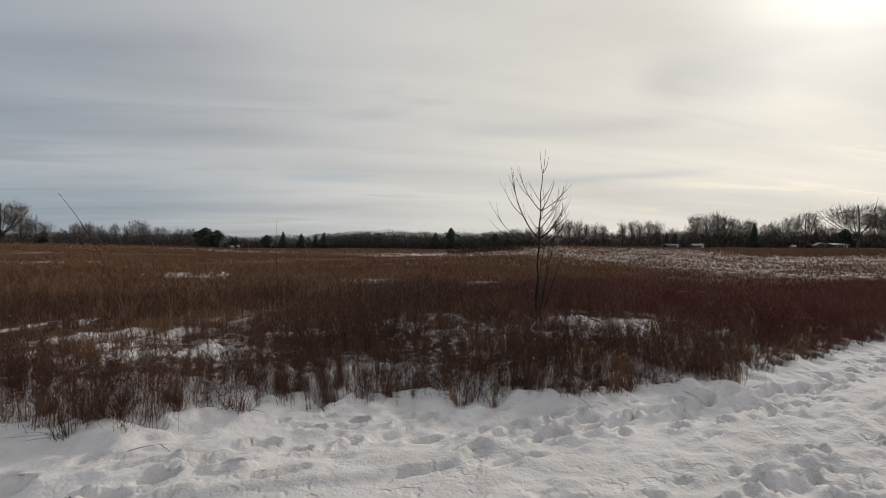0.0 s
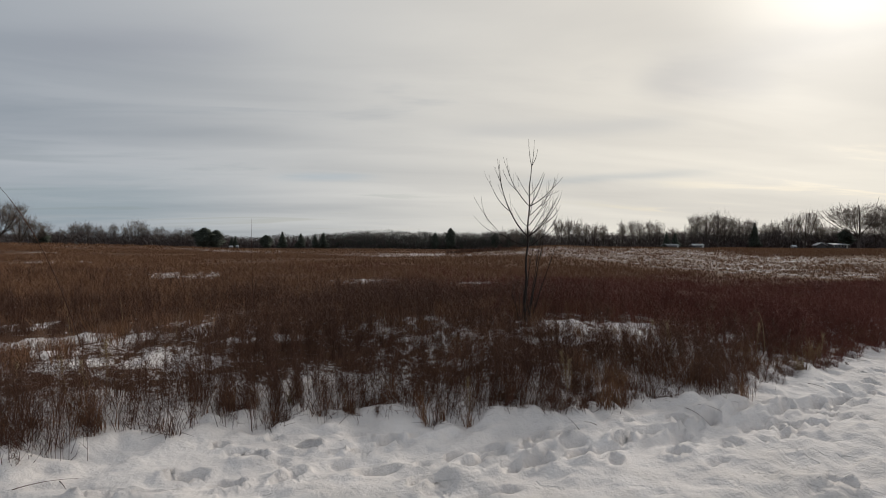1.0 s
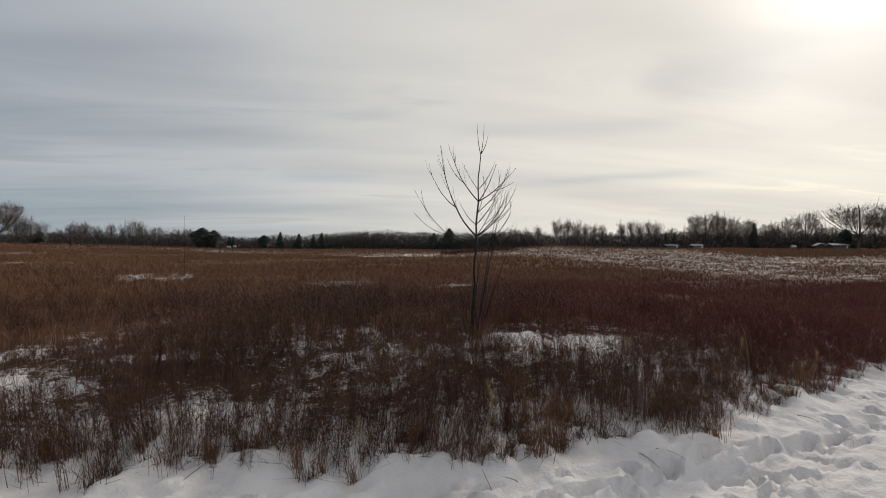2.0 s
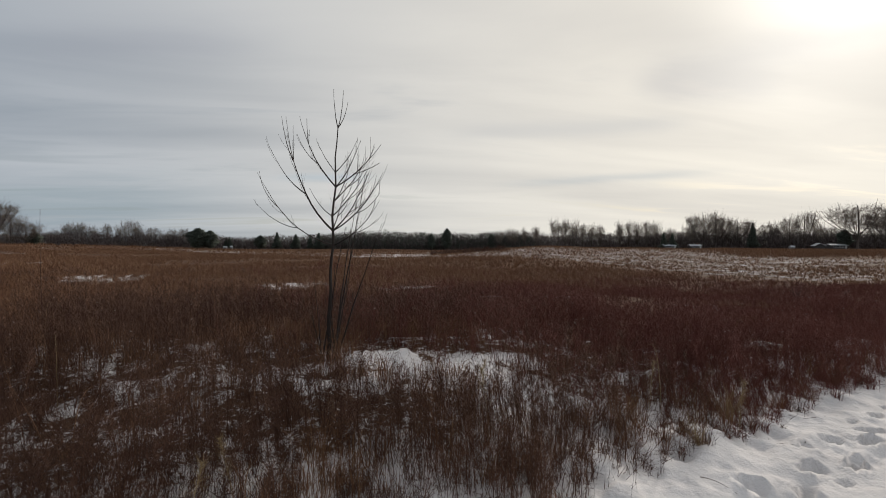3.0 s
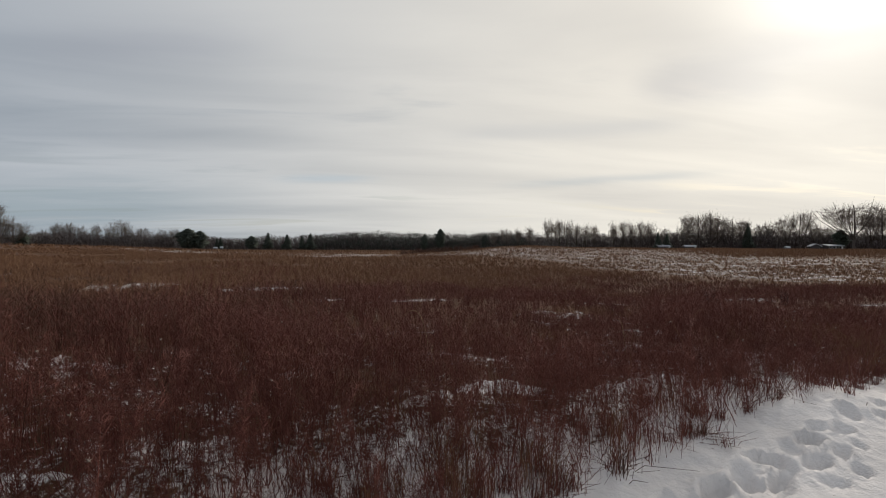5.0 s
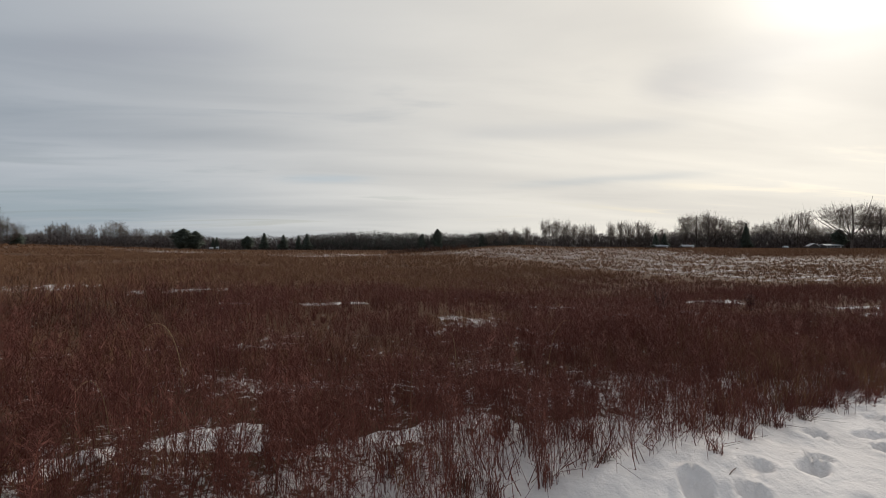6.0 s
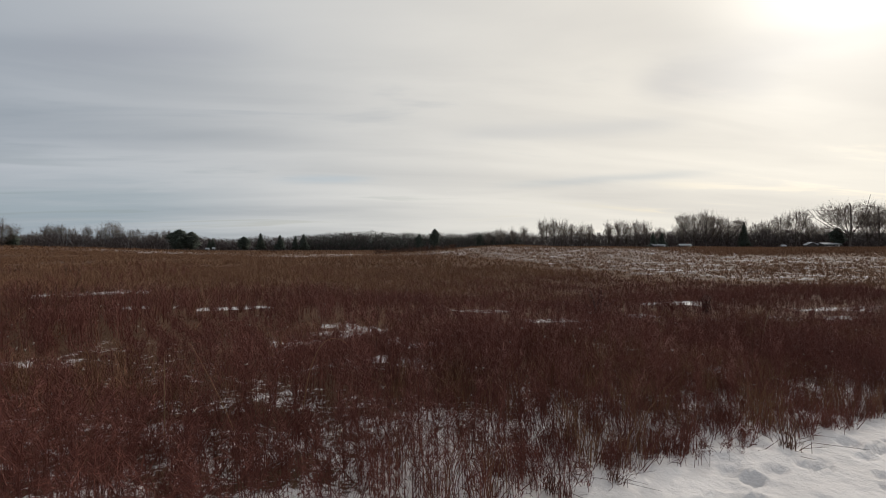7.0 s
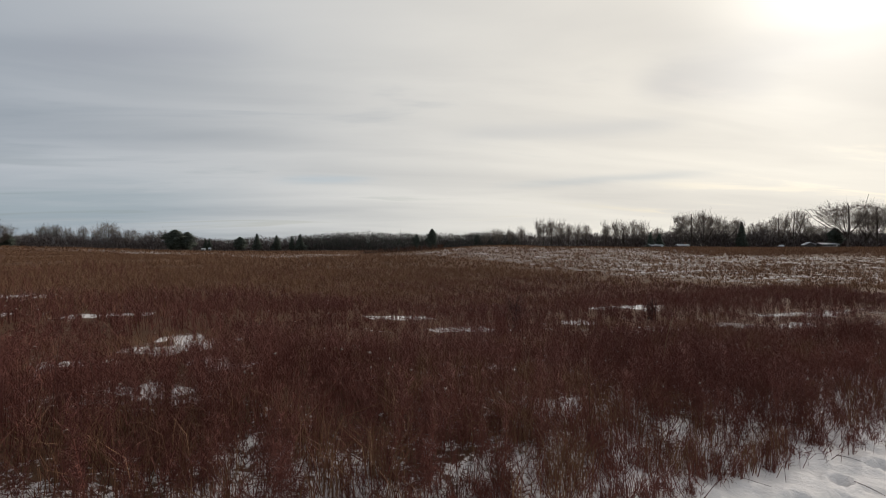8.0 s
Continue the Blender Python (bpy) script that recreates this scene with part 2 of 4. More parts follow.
PATCHES_BY_TREE = ((1.6, 9.4, 0.35, 0.22), (2.4, 9.95, 0.5, 0.18), (3.05, 9.6, 0.75, 0.50), (3.7, 9.5, 0.5, 0.3), (4.25, 10.3, 0.35, 0.15), (3.3, 11.5, 0.28, 0.13), (4.0, 11.65, 0.28, 0.13), (4.0, 8.9, 0.55, 0.30), (4.7, 8.95, 0.55, 0.22), (5.3, 8.65, 0.45, 0.15), (2.0, 9.1, 0.3, 0.15),
                   (4.5, 10.2, 0.30, 0.12), (5.4, 10.6, 0.25, 0.10), (5.9, 10.05, 0.40, 0.12), (6.9, 10.85, 0.30, 0.10), (7.65, 15.8, 0.45, 0.2), (5.85, 15.0, 0.3, 0.12), (-4.2, 27.3, 2.0, 0.9), (-9.0, 30.0, 2.4, 1.0), (4.1, 12.4, 0.4, 0.15))
PATCHES_BY_END = ((9.2, 12.4, 0.45, 0.20), (10.4, 12.4, 0.45, 0.14), (8.3, 11.8, 0.4, 0.14), (10.9, 12.6, 0.35, 0.14), (7.0, 15.7, 0.4, 0.35), (8.2, 15.8, 0.35, 0.2), (11.4, 22.0, 0.7, 0.3), (11.4, 18.5, 0.8, 0.45), (12.3, 17.3, 0.45, 0.25), (11.0, 18.9, 0.5, 0.2), (10.8, 17.1, 0.4, 0.25), (12.2, 16.1, 0.35, 0.2),
                  (13.1, 18.6, 0.5, 0.2), (15.5, 21.6, 0.7, 0.3), (18.1, 23.9, 0.8, 0.3), (22.1, 23.4, 0.8, 0.3), (16.0, 16.3, 0.4, 0.3), (15.3, 14.7, 0.45, 0.16))
PATCHES_BEYOND = ((5.4, 21.6, 1.1, 0.55), (8.1, 22.2, 1.1, 0.5), (2.0, 25.0, 1.9, 1.0), (-3.5, 25.0, 2.0, 1.0), (13.2, 23.5, 1.1, 0.5), (19.5, 22.6, 0.9, 0.3), (24.2, 24.0, 1.2, 0.35), (14.0, 28.5, 1.4, 0.4), (21.0, 27.5, 1.8, 0.5), (27.0, 27.0, 2.0, 0.5), (17.0, 27.0, 1.2, 0.4))


def open_snow(x, y):
    """1 in the open patches, 0 where growth closes over."""
    x, y = np.asarray(x, float), np.asarray(y, float)
    out = np.zeros_like(x)
    ragged = 4.2 * (fractal(x, y, 0.42, 3, 9) - 0.5) - 0.05
    for px, py, a, b in PATCHES_BY_START + PATCHES_BY_TREE + PATCHES_BY_END + PATCHES_BEYOND:
        m = (np.abs(x - px) < 2 * a + 1) & (np.abs(y - py) < 2 * a + 1)
        if not m.any():
            continue
        along, across = (x[m] - px) * AX + (y[m] - py) * AY, -(x[m] - px) * AY + (y[m] - py) * AX
        out[m] = np.maximum(out[m], 1 - smooth((along / a) ** 2 + (across / b) ** 2 + ragged[m], 0.55, 1.25))
    return out


def growth(x, y):
    """How thick the weeds stand, 0 to 1."""
    d = into_field(x, y)
    s, n = to_plan(x, y)
    clumps = smooth(fractal(x, y, 1.3, 3, 21), 0.36, 0.58)
    floor_share = 0.45 + 0.15 * smooth(s, -1, 5) + 0.25 * np.exp(-(((s - 1.2) / 2.6) ** 4)) * (1 - smooth(d, 2.0, 3.0)) + 0.22 * (1 - smooth(d, 0.7, 1.6))
    thick = (floor_share + (1 - floor_share) * clumps) * smooth(d, -0.3, 0.15)
    # thinner, with bare ground between the stems, along the later part of the path
    thick = thick * (1 - 0.12 * smooth(s, 6, 9) * (1 - smooth(d, 0.5, 1.6)))
    holes = smooth(fractal(x * 0.8, y, 0.8, 3, 25), 0.54, 0.64) * smooth(d, 0.8, 1.5) * (1 - smooth(d, 9.0, 14.0))
    # broken ground with much snow showing, beside the start
    bare_ground = np.exp(-(((s + 5.8) / 3.4) ** 4) - ((n - 4.6) / 1.9) ** 4)
    thick = thick * (1 - bare_ground * (0.25 + 0.65 * smooth(fractal(x, y, 0.8, 3, 27), 0.40, 0.52)))
    return thick * (1 - 0.90 * open_snow(x, y)) * (1 - 0.55 * holes * (1 - 0.75 * smooth(s, 2, 4) * (1 - smooth(s, 9, 11))))


def land(x, y):
    """Height of the bare land, in metres."""
    x, y = np.asarray(x, float), np.asarray(y, float)
    d = into_field(x, y)
    z = 0.12 * smooth(d, 0.0, 0.8)
    z = z + 0.42 * np.exp(-(((x - 0.5) / 7.5) ** 2) - ((y - 11.0) / 4.5) ** 2) * smooth(d, 0.3, 3.5)
    z = z - 0.60 * smooth(d, 8, 18) * smooth(x - 0.25 * y, -6, 12)
    # the path and the field beside it fall away ahead, past a low drift and a bank at the start
    s, n = to_plan(x, y)
    z = z - np.interp(s, (13.5, 15.0, 17.0, 19.0, 23.0, 26.0, 30.0, 40.0), (0, 0.04, 0.19, 0.31, 0.50, 0.57, 0.72, 0.85)) * (1 - smooth(y, 34, 60)) * smooth(n, -14, -3)
    z = z + 0.17 * np.exp(-(((s - 12.3) / 1.3) ** 2) - ((n - 0.75) / 0.75) ** 2) - 0.06 * np.exp(-(((s - 9.8) / 2.2) ** 2) - ((n + 0.1) / 0.7) ** 2)
    z = z + 0.15 * smooth(-s, 1.5, 4.5) * smooth(n, -2.5, -0.4) * (1 - smooth(n, 3, 6)) - 0.10 * np.exp(-(((s - 8.5) / 4.0) ** 2) - ((n - 6.2) / 2.5) ** 2)
    far, slope = np.hypot(x, y), x / np.maximum(y, 1.0)
    # a snowy rise ahead, a grassy one to the left, and the level ground under the tree line
    z = z + np.interp(slope, (0.1, 0.4, 0.65), (1.80, 1.95, 1.4)) * smooth(y, 45, 115) * smooth(x - 0.2 * y, -26, 8)
    z = z + 2.25 * smooth(-x + 0.05 * y, 40, 115) * smooth(y, 30, 95) * (1 - smooth(y, 130, 220))
    level = np.interp(slope, (-0.8, -0.5, -0.1, 0.0, 0.12, 0.25, 0.9), (0.2, 0.1, -0.3, -1.0, -0.8, 0.2, 0.4))
    w = smooth(y, 150, 265)
    z = z * (1 - w) + level * w
    return z + 0.35 * (fractal(x, y, 19, 3, 40) - 0.5) * smooth(far, 16, 40)


def make_dents():
    """Boot prints: two lines along the path and a churned stretch. Each is s, n, turn, length, width, depth."""
    rng = np.random.RandomState(5)
    out = []
    s, side = -7.0, 1
    while s < 24:
        edge = np.interp(s, EDGE_S, EDGE_N)
        off = np.interp(s, (-7, -1, 3, 8, 12, 24), (1.5, 0.95, 0.75, 0.75, 0.55, 0.55))
        out.append((s, edge - off + 0.11 * side + rng.normal(0, 0.10), rng.normal(0, 0.3), rng.uniform(0.11, 0.15), rng.uniform(0.065, 0.085), rng.uniform(0.05, 0.10)))
        s, side = s + rng.uniform(0.22, 0.45), -side
    for s0, s1, lo, hi, count, deep in ((-6, 24, -1.5, -0.5, 60, 0.04), (-6, 8, -1.1, -0.45, 26, 0.07), (6, 12, -1.15, -0.3, 20, 0.055), (14, 20, -0.9, -0.3, 26, 0.05), (-6, 9, -4.4, -2.0, 420, 0.07)):
        for _ in range(count):
            s = rng.uniform(s0, s1)
            n = rng.uniform(lo, hi) + (np.interp(s, EDGE_S, EDGE_N) if lo > -2 else 0)
            out.append((s, n, rng.normal(0, 0.6), rng.uniform(0.06, 0.13), rng.uniform(0.045, 0.08), rng.uniform(0.25, 1.0) * deep))
    # long scuffed ruts where boots were dragged
    for _ in range(36):
        s = rng.uniform(-6, 4.5)
        n = np.interp(s, EDGE_S, EDGE_N) * 0.5 + rng.uniform(-1.5, -0.45)
        out.append((s, n, rng.normal(0.05, 0.12), rng.uniform(0.16, 0.36), rng.uniform(0.035, 0.065), rng.uniform(0.03, 0.06)))
    return out


def snow_relief(x, y):
    """Small forms of the snow near the path: drifts, lumps over tufts and boot prints."""
    s, n = to_plan(x, y)
    d = into_field(x, y)
    near = (1 - smooth(np.abs(n), 5, 9)) * smooth(s, -12, -7) * (1 - smooth(s, 24, 30))
    bank = np.exp(-((d - 0.05) / 0.5) ** 2) * (1 - 0.55 * smooth(s, 5, 10))
    z = near * (0.24 * bank * (fractal(x, y, 0.5, 3, 61) - 0.35) + 0.07 * bank * smooth(fractal(x, y, 0.24, 2, 63), 0.42, 0.62) + 0.035 * (fractal(x, y, 1.6, 3, 71) - 0.5))
    z = z + near * (0.20 * (fractal(x, y, 0.45, 3, 77) - 0.4) + 0.16 * open_snow(x, y) * (fractal(x, y, 0.30, 2, 79) - 0.45)) * smooth(d, 0.3, 1.2)
    churn = smooth(-n, 1.2, 1.7) * (1 - smooth(-n, 4.2, 5.2)) * (0.4 + 0.6 * smooth(fractal(x, y, 0.9, 2, 89), 0.4, 0.6))
    z = z + near * churn * 0.24 * (fractal(s * 0.6, n, 0.17, 3, 83) - 0.5)
    lane = smooth(-d, 0.2, 0.6) * (1 - smooth(-d, 1.6, 2.2))
    z = z + near * lane * 0.15 * (fractal(s * 0.45, n, 0.17, 3, 85) - 0.5) * (0.3 + 0.7 * smooth(fractal(x, y, 0.8, 2, 91), 0.38, 0.58)) * (1 - 0.65 * smooth(s, 3, 6))
    lip = -0.75 + 0.35 * (fractal(s * 0.5, n * 0.2, 0.8, 3, 93) - 0.5)
    z = z - near * 0.055 * smooth(lip - n, 0.0, 0.10) * (1 - smooth(s, 9, 13))
    line = np.interp(s, EDGE_S, EDGE_N) - np.interp(s, (-7, -1, 3, 8, 12, 24), (1.5, 0.95, 0.75, 0.75, 0.55, 0.55)) + 0.14 * (fractal(s, n * 0.1, 0.7, 2, 95) - 0.5)
    z = z - near * 0.045 * np.exp(-(((n - line) / 0.15) ** 4)) * smooth(fractal(s, n, 0.6, 2, 97), 0.38, 0.5) * (1 - 0.7 * smooth(s, 10, 13))
    rough = 0.6 * fractal(x, y, 0.13, 2, 87) + 0.4 * value_noise(x, y, 0.07, 88)
    for cs, cn, turn, length, width, depth in make_dents():
        m = (np.abs(s - cs) < 0.5) & (np.abs(n - cn) < 0.5)
        if not m.any():
            continue
        a, b = s[m] - cs, n[m] - cn
        c, k = math.cos(turn), math.sin(turn)
        r = np.sqrt(((a * c + b * k) / length) ** 2 + ((b * c - a * k) / width) ** 2) + 0.7 * (rough[m] - 0.5)
        z[m] += 1.35 * float(np.interp(cs, (-2, 4, 11, 14), (1.05, 0.95, 0.8, 0.45))) * depth * (-(1 - smooth(r, 0.78, 1.04)) + 0.32 * rough[m] * 2 * np.exp(-(((r - 1.3) / 0.28) ** 2)))
    return z


def ground_height(x, y):
    """Where plants root."""
    return land(x, y)


# ---- meshes from arrays ----
def mesh_of(name, verts, faces, material):
    """A mesh from an (N, 3) array and an (F, 3 or 4) array of corners."""
    me = bpy.data.meshes.new(name)
    verts, faces = np.asarray(verts, np.float32), np.asarray(faces, np.int32)
    f, k = faces.shape
    me.vertices.add(len(verts))
    me.vertices.foreach_set("co", verts.ravel())
    me.loops.add(f * k)
    me.loops.foreach_set("vertex_index", faces.ravel())
    me.polygons.add(f)
    me.polygons.foreach_set("loop_start", np.arange(0, f * k, k, dtype=np.int32))
    me.update(calc_edges=True)
    me.validate()
    me.materials.append(material)
    return me


def axis_steps(lo, hi, step, far, growth_rate, slow=False):
    inner = list(np.arange(lo, hi + step / 2, step))
    for sign, ends in ((-1, [inner[0]]), (1, [inner[-1]])):
        w, p = step, ends[0]
        while abs(p) < far:
            w *= 1.06 if slow and sign > 0 and w < 0.22 else growth_rate
            p += sign * w
            ends.append(p)
        inner = ends[:0:-1] + inner if sign < 0 else inner + ends[1:]
    return np.array(inner)


def build_ground():
    ss, nn = axis_steps(-5.8, 20.0, 0.046, 3500, 1.16), axis_steps(-3.0, 1.25, 0.036, 3500, 1.16, True)
    S, N = np.meshgrid(ss, nn)
    N = N + np.interp(S, (-6, -2, 5, 10), (0.7, 0.2, 0.0, 1.0))
    x, y = to_world(S.ravel(), N.ravel())
    z = land(x, y) + snow_relief(x, y)
    cols = len(ss)
    i = (np.arange(len(nn) - 1)[:, None] * cols + np.arange(cols - 1)[None]).ravel()
    me = mesh_of("ground", np.stack([x, y, z], 1), np.stack([i, i + 1, i + cols + 1, i + cols], 1), SNOWY_GROUND)
    me.polygons.foreach_set("use_smooth", np.ones(len(me.polygons), bool))
    d = into_field(x, y)
    band = smooth(in_snow_band(x, y), -3, 6)
    thatch = (smooth(d, -0.1, 0.7) * 0.32 + smooth(d, 0.5, 2.2) * (0.16 + 0.16 * growth(x, y))) * (1 - 0.75 * open_snow(x, y))
    thatch = thatch + 0.12 * smooth(to_plan(x, y)[0], 6, 9) * smooth(d, 0.3, 1.2) * (1 - open_snow(x, y)) + 0.46 * smooth(d, 3, 12) * (1 - open_snow(x, y))
    thatch = thatch * (1 - band) + 0.62 * band
    # brown grass again on the upper slope, and thin streaks of snow out to the left
    thatch = thatch + 0.7 * smooth((x - 0.78 * y) - 8 * (fractal(x, y, 12, 2, 17) - 0.5), -6, 6) * smooth(y, 74, 90)
    streak = smooth(fractal(x * 0.22, y, 7.0, 3, 19), 0.50, 0.60) * smooth(y, 62, 85) * (1 - smooth(y, 104, 122)) * (1 - smooth(x - 0.2 * y, -8, 4))
    thatch = thatch - 0.55 * streak
    thatch = np.where(y > 135, np.maximum(thatch, 1.1 * smooth(y, 130, 160)), thatch)
    trod = smooth(-d, 0.8, 2.0) * 0.7
    for name, values in (("thatch", thatch), ("trod", trod)):
        me.attributes.new(name, "FLOAT", "POINT").data.foreach_set("value", values.astype(np.float32))
    return tagged(new("ground", me), "snow-covered path and field with boot prints and dead thatch", "ground", kind="structure")


build_ground()


# ---- plants ----
def stalks(base, tip, bend, radius, sides=3, levels=3):
    """Tapered, bent stalks: from base to tip by way of their middle pushed by bend. Arrays (N, 3) and (N,)."""
    count = len(base)
    t = np.linspace(0, 1, levels)[None, :, None]
    spine = base[:, None] * (1 - t) + tip[:, None] * t + bend[:, None] * (4 * t * (1 - t))
    width = radius[:, None] * np.linspace(1, 0.35, levels)[None]
    turn = np.linspace(0, 2 * np.pi, sides, endpoint=False)
    ring = np.stack([np.cos(turn), np.sin(turn), 0 * turn], 1)
    along = tip - base
    along /= np.linalg.norm(along, axis=1, keepdims=True) + 1e-9
    side = np.cross(along, np.where(np.abs(along[:, 2:3]) < 0.9, (0, 0, 1.0), (1.0, 0, 0)))
    side /= np.linalg.norm(side, axis=1, keepdims=True) + 1e-9
    up = np.cross(along, side)
    off = ring[None, None, :, 0:1] * side[:, None, None] + ring[None, None, :, 1:2] * up[:, None, None]
    v = (spine[:, :, None] + off * width[:, :, None, None]).reshape(-1, 3)
    first = (np.arange(count) * levels * sides)[:, None, None]
    lev = (np.arange(levels - 1) * sides)[None, :, None]
    k = np.arange(sides)[None, None]
    a, b = first + lev + k, first + lev + (k + 1) % sides
    return v, np.stack([a, b, b + sides, a + sides], -1).reshape(-1, 4)


def spikes(base, tip, radius):
    """Small three-sided spikes, for twigs, side shoots and blades."""
    count = len(base)
    along = tip - base
    along /= np.linalg.norm(along, axis=1, keepdims=True) + 1e-9
    side = np.cross(along, np.where(np.abs(along[:, 2:3]) < 0.9, (0, 0, 1.0), (1.0, 0, 0)))
    side /= np.linalg.norm(side, axis=1, keepdims=True) + 1e-9
    up = np.cross(along, side)
    r = radius[:, None]
    v = np.stack([base + side * r, base - side * r * 0.5 + up * r * 0.87, base - side * r * 0.5 - up * r * 0.87, tip], 1).reshape(-1, 3)
    i = (np.arange(count) * 4)[:, None]
    return v, np.concatenate([i + (0, 1, 3), i + (1, 2, 3), i + (2, 0, 3)], 1).reshape(-1, 3)


def blades(base, tip, half, rng):
    """Withered leaves and thin twigs: one tapering face each, turned at random about its length."""
    count = len(base)
    along = tip - base
    side = np.cross(along, rng.normal(0, 1, (count, 3)))
    side *= (half / (np.linalg.norm(side, axis=1) + 1e-9))[:, None]
    v = np.stack([base + side, base - side, tip], 1).reshape(-1, 3)
    return v, np.arange(count * 3).reshape(-1, 3)


def ribbons(base, tip, bend, half, rng):
    """Grass blades that bend over half way: three faces each."""
    count = len(base)
    middle = (base + tip) / 2 + bend
    side = np.cross(tip - base, rng.normal(0, 1, (count, 3)))
    side *= (half / (np.linalg.norm(side, axis=1) + 1e-9))[:, None]
    v = np.stack([base + side, base - side, middle - side * 0.8, middle + side * 0.8, tip], 1).reshape(-1, 3)
    i = (np.arange(count) * 5)[:, None]
    return v, np.concatenate([i + (0, 1, 2), i + (0, 2, 3), i + (3, 2, 4)], 1).reshape(-1, 3)


def joined(pieces):
    """Triangles and quads of several pieces in one array pair, quads cut in two."""
    vs, fs, at = [], [], 0
    for v, f in pieces:
        if f.shape[1] == 4:
            f = np.concatenate([f[:, (0, 1, 2)], f[:, (0, 2, 3)]])
        vs.append(v)
        fs.append(f + at)
        at += len(v)
    return np.concatenate(vs), np.concatenate(fs)


def in_view_stretch(x, y):
    """The wedge of the field that the walk looks over."""
    return (x > -0.95 * y - 2.5) & (x < 15 + 0.95 * (y - 11.4) + 4)


def scatter(rng, d0, d1, s0, s1, density, test):
    """Places in a strip of the field, thinned out by test(x, y) from 0 to 1."""
    count = int((s1 - s0) * (d1 - d0) * density)
    s, d = rng.uniform(s0, s1, count), rng.uniform(d0, d1, count)
    x, y = to_world(s, d + np.interp(s, EDGE_S, EDGE_N))
    keep = in_view_stretch(x, y) & (rng.rand(count) < test(x, y))
    return x[keep], y[keep]


def bunched(x, y, cell, pull):
    """Draws plants together into clumps about cell metres apart, on an uneven, turned lattice."""
    wx = x * 0.83 + y * 0.55 + 1.6 * cell * value_noise(x, y, 3 * cell, 41)
    wy = y * 0.83 - x * 0.55 + 1.6 * cell * value_noise(x, y, 3 * cell, 43)
    i, j = np.floor(wx / cell).astype(int), np.floor(wy / cell).astype(int)
    cx = (i + LATTICE[i % 256, j % 256]) * cell - wx
    cy = (j + LATTICE[(i + 77) % 256, j % 256]) * cell - wy
    pull = pull * (0.4 + 1.2 * LATTICE[(i + 31) % 256, (j + 9) % 256])
    return x + (cx * 0.83 - cy * 0.55) * pull, y + (cx * 0.55 + cy * 0.83) * pull


def weed_field(name, rng, x, y, tall, shoots, twigs, radius, material, label, bare=0.35, spread=1.0, round_stems=True):
    """A stand of dry weeds: bare stalks below, a brush of side shoots, twigs and withered leaves above."""
    count = len(x)
    d = into_field(x, y)
    z = ground_height(x, y) - 0.02
    swell = smooth(fractal(x, y, 1.5, 3, 31), 0.30, 0.68)
    h = tall * rng.uniform(0.5, 1.15, count) * (0.50 + 0.85 * swell) * (0.66 + 0.34 * smooth(d, 0, 1.6))
    h = h * (1 - 0.40 * np.exp(-(((x - 3.7) / 1.7) ** 2) - ((y - 9.4) / 1.0) ** 2)) * (1 - 0.60 * open_snow(x, y)) * (1 + 0.35 * np.exp(-(((x - 2.0) / 1.9) ** 2) - ((y - 7.9) / 0.75) ** 2))
    s, n = to_plan(x, y)
    h = h * (1 - 0.36 * smooth(s, 9, 12) * smooth(d, 2.4, 3.6)) * (1 - 0.45 * smooth(-s, 1.5, 3.5) * smooth(d, 0.8, 1.8) * (1 - smooth(d, 5, 7)))
    lean = rng.normal(0, 0.07, (count, 2)) + np.stack([value_noise(x, y, 1.1, 33) - 0.5, value_noise(x, y, 1.1, 35) - 0.5], 1) * 0.26
    base = np.stack([x, y, z], 1)
    tip = base + np.stack([lean[:, 0] * h, lean[:, 1] * h, h], 1)
    bend = rng.normal(0, 0.025, (count, 3)) * h[:, None]
    rad = radius * rng.uniform(0.6, 1.3, count)
    pieces = [stalks(base, tip, bend, rad, 3, 2) if round_stems else blades(base, tip, rad * 1.4, rng)]
    who = np.repeat(np.arange(count), shoots)
    t = (bare + (1 - bare) * rng.uniform(0.0, 1.0, len(who)) ** 0.8)[:, None]
    root = base[who] * (1 - t) + tip[who] * t + (bend[who] * 4 * t * (1 - t) if round_stems else 0)
    turn = rng.uniform(0, 2 * np.pi, len(who))
    reach = h[who] * rng.uniform(0.09, 0.30, len(who)) * (1.25 - 0.75 * t[:, 0]) * spread
    end = root + np.stack([np.cos(turn) * reach, np.sin(turn) * reach, reach * rng.uniform(0.2, 1.9, len(who))], 1)
    pieces.append(blades(root, end, radius * rng.uniform(0.5, 0.9, len(who)), rng))
    if twigs:
        who = np.repeat(np.arange(len(root)), twigs)
        t = rng.uniform(0.25, 1.0, len(who))[:, None]
        fine = root[who] * (1 - t) + end[who] * t
        size = (tall * rng.uniform(0.05, 0.15, len(who)))[:, None]
        pieces.append(blades(fine, fine + (rng.normal(0, 0.6, (len(who), 3)) + (0, 0, 0.25)) * size, radius * rng.uniform(0.5, 1.2, len(who)), rng))
    v, f = joined(pieces)
    return tagged(new(name, mesh_of(name, v, f, material)), label, "weeds", kind="stuff")


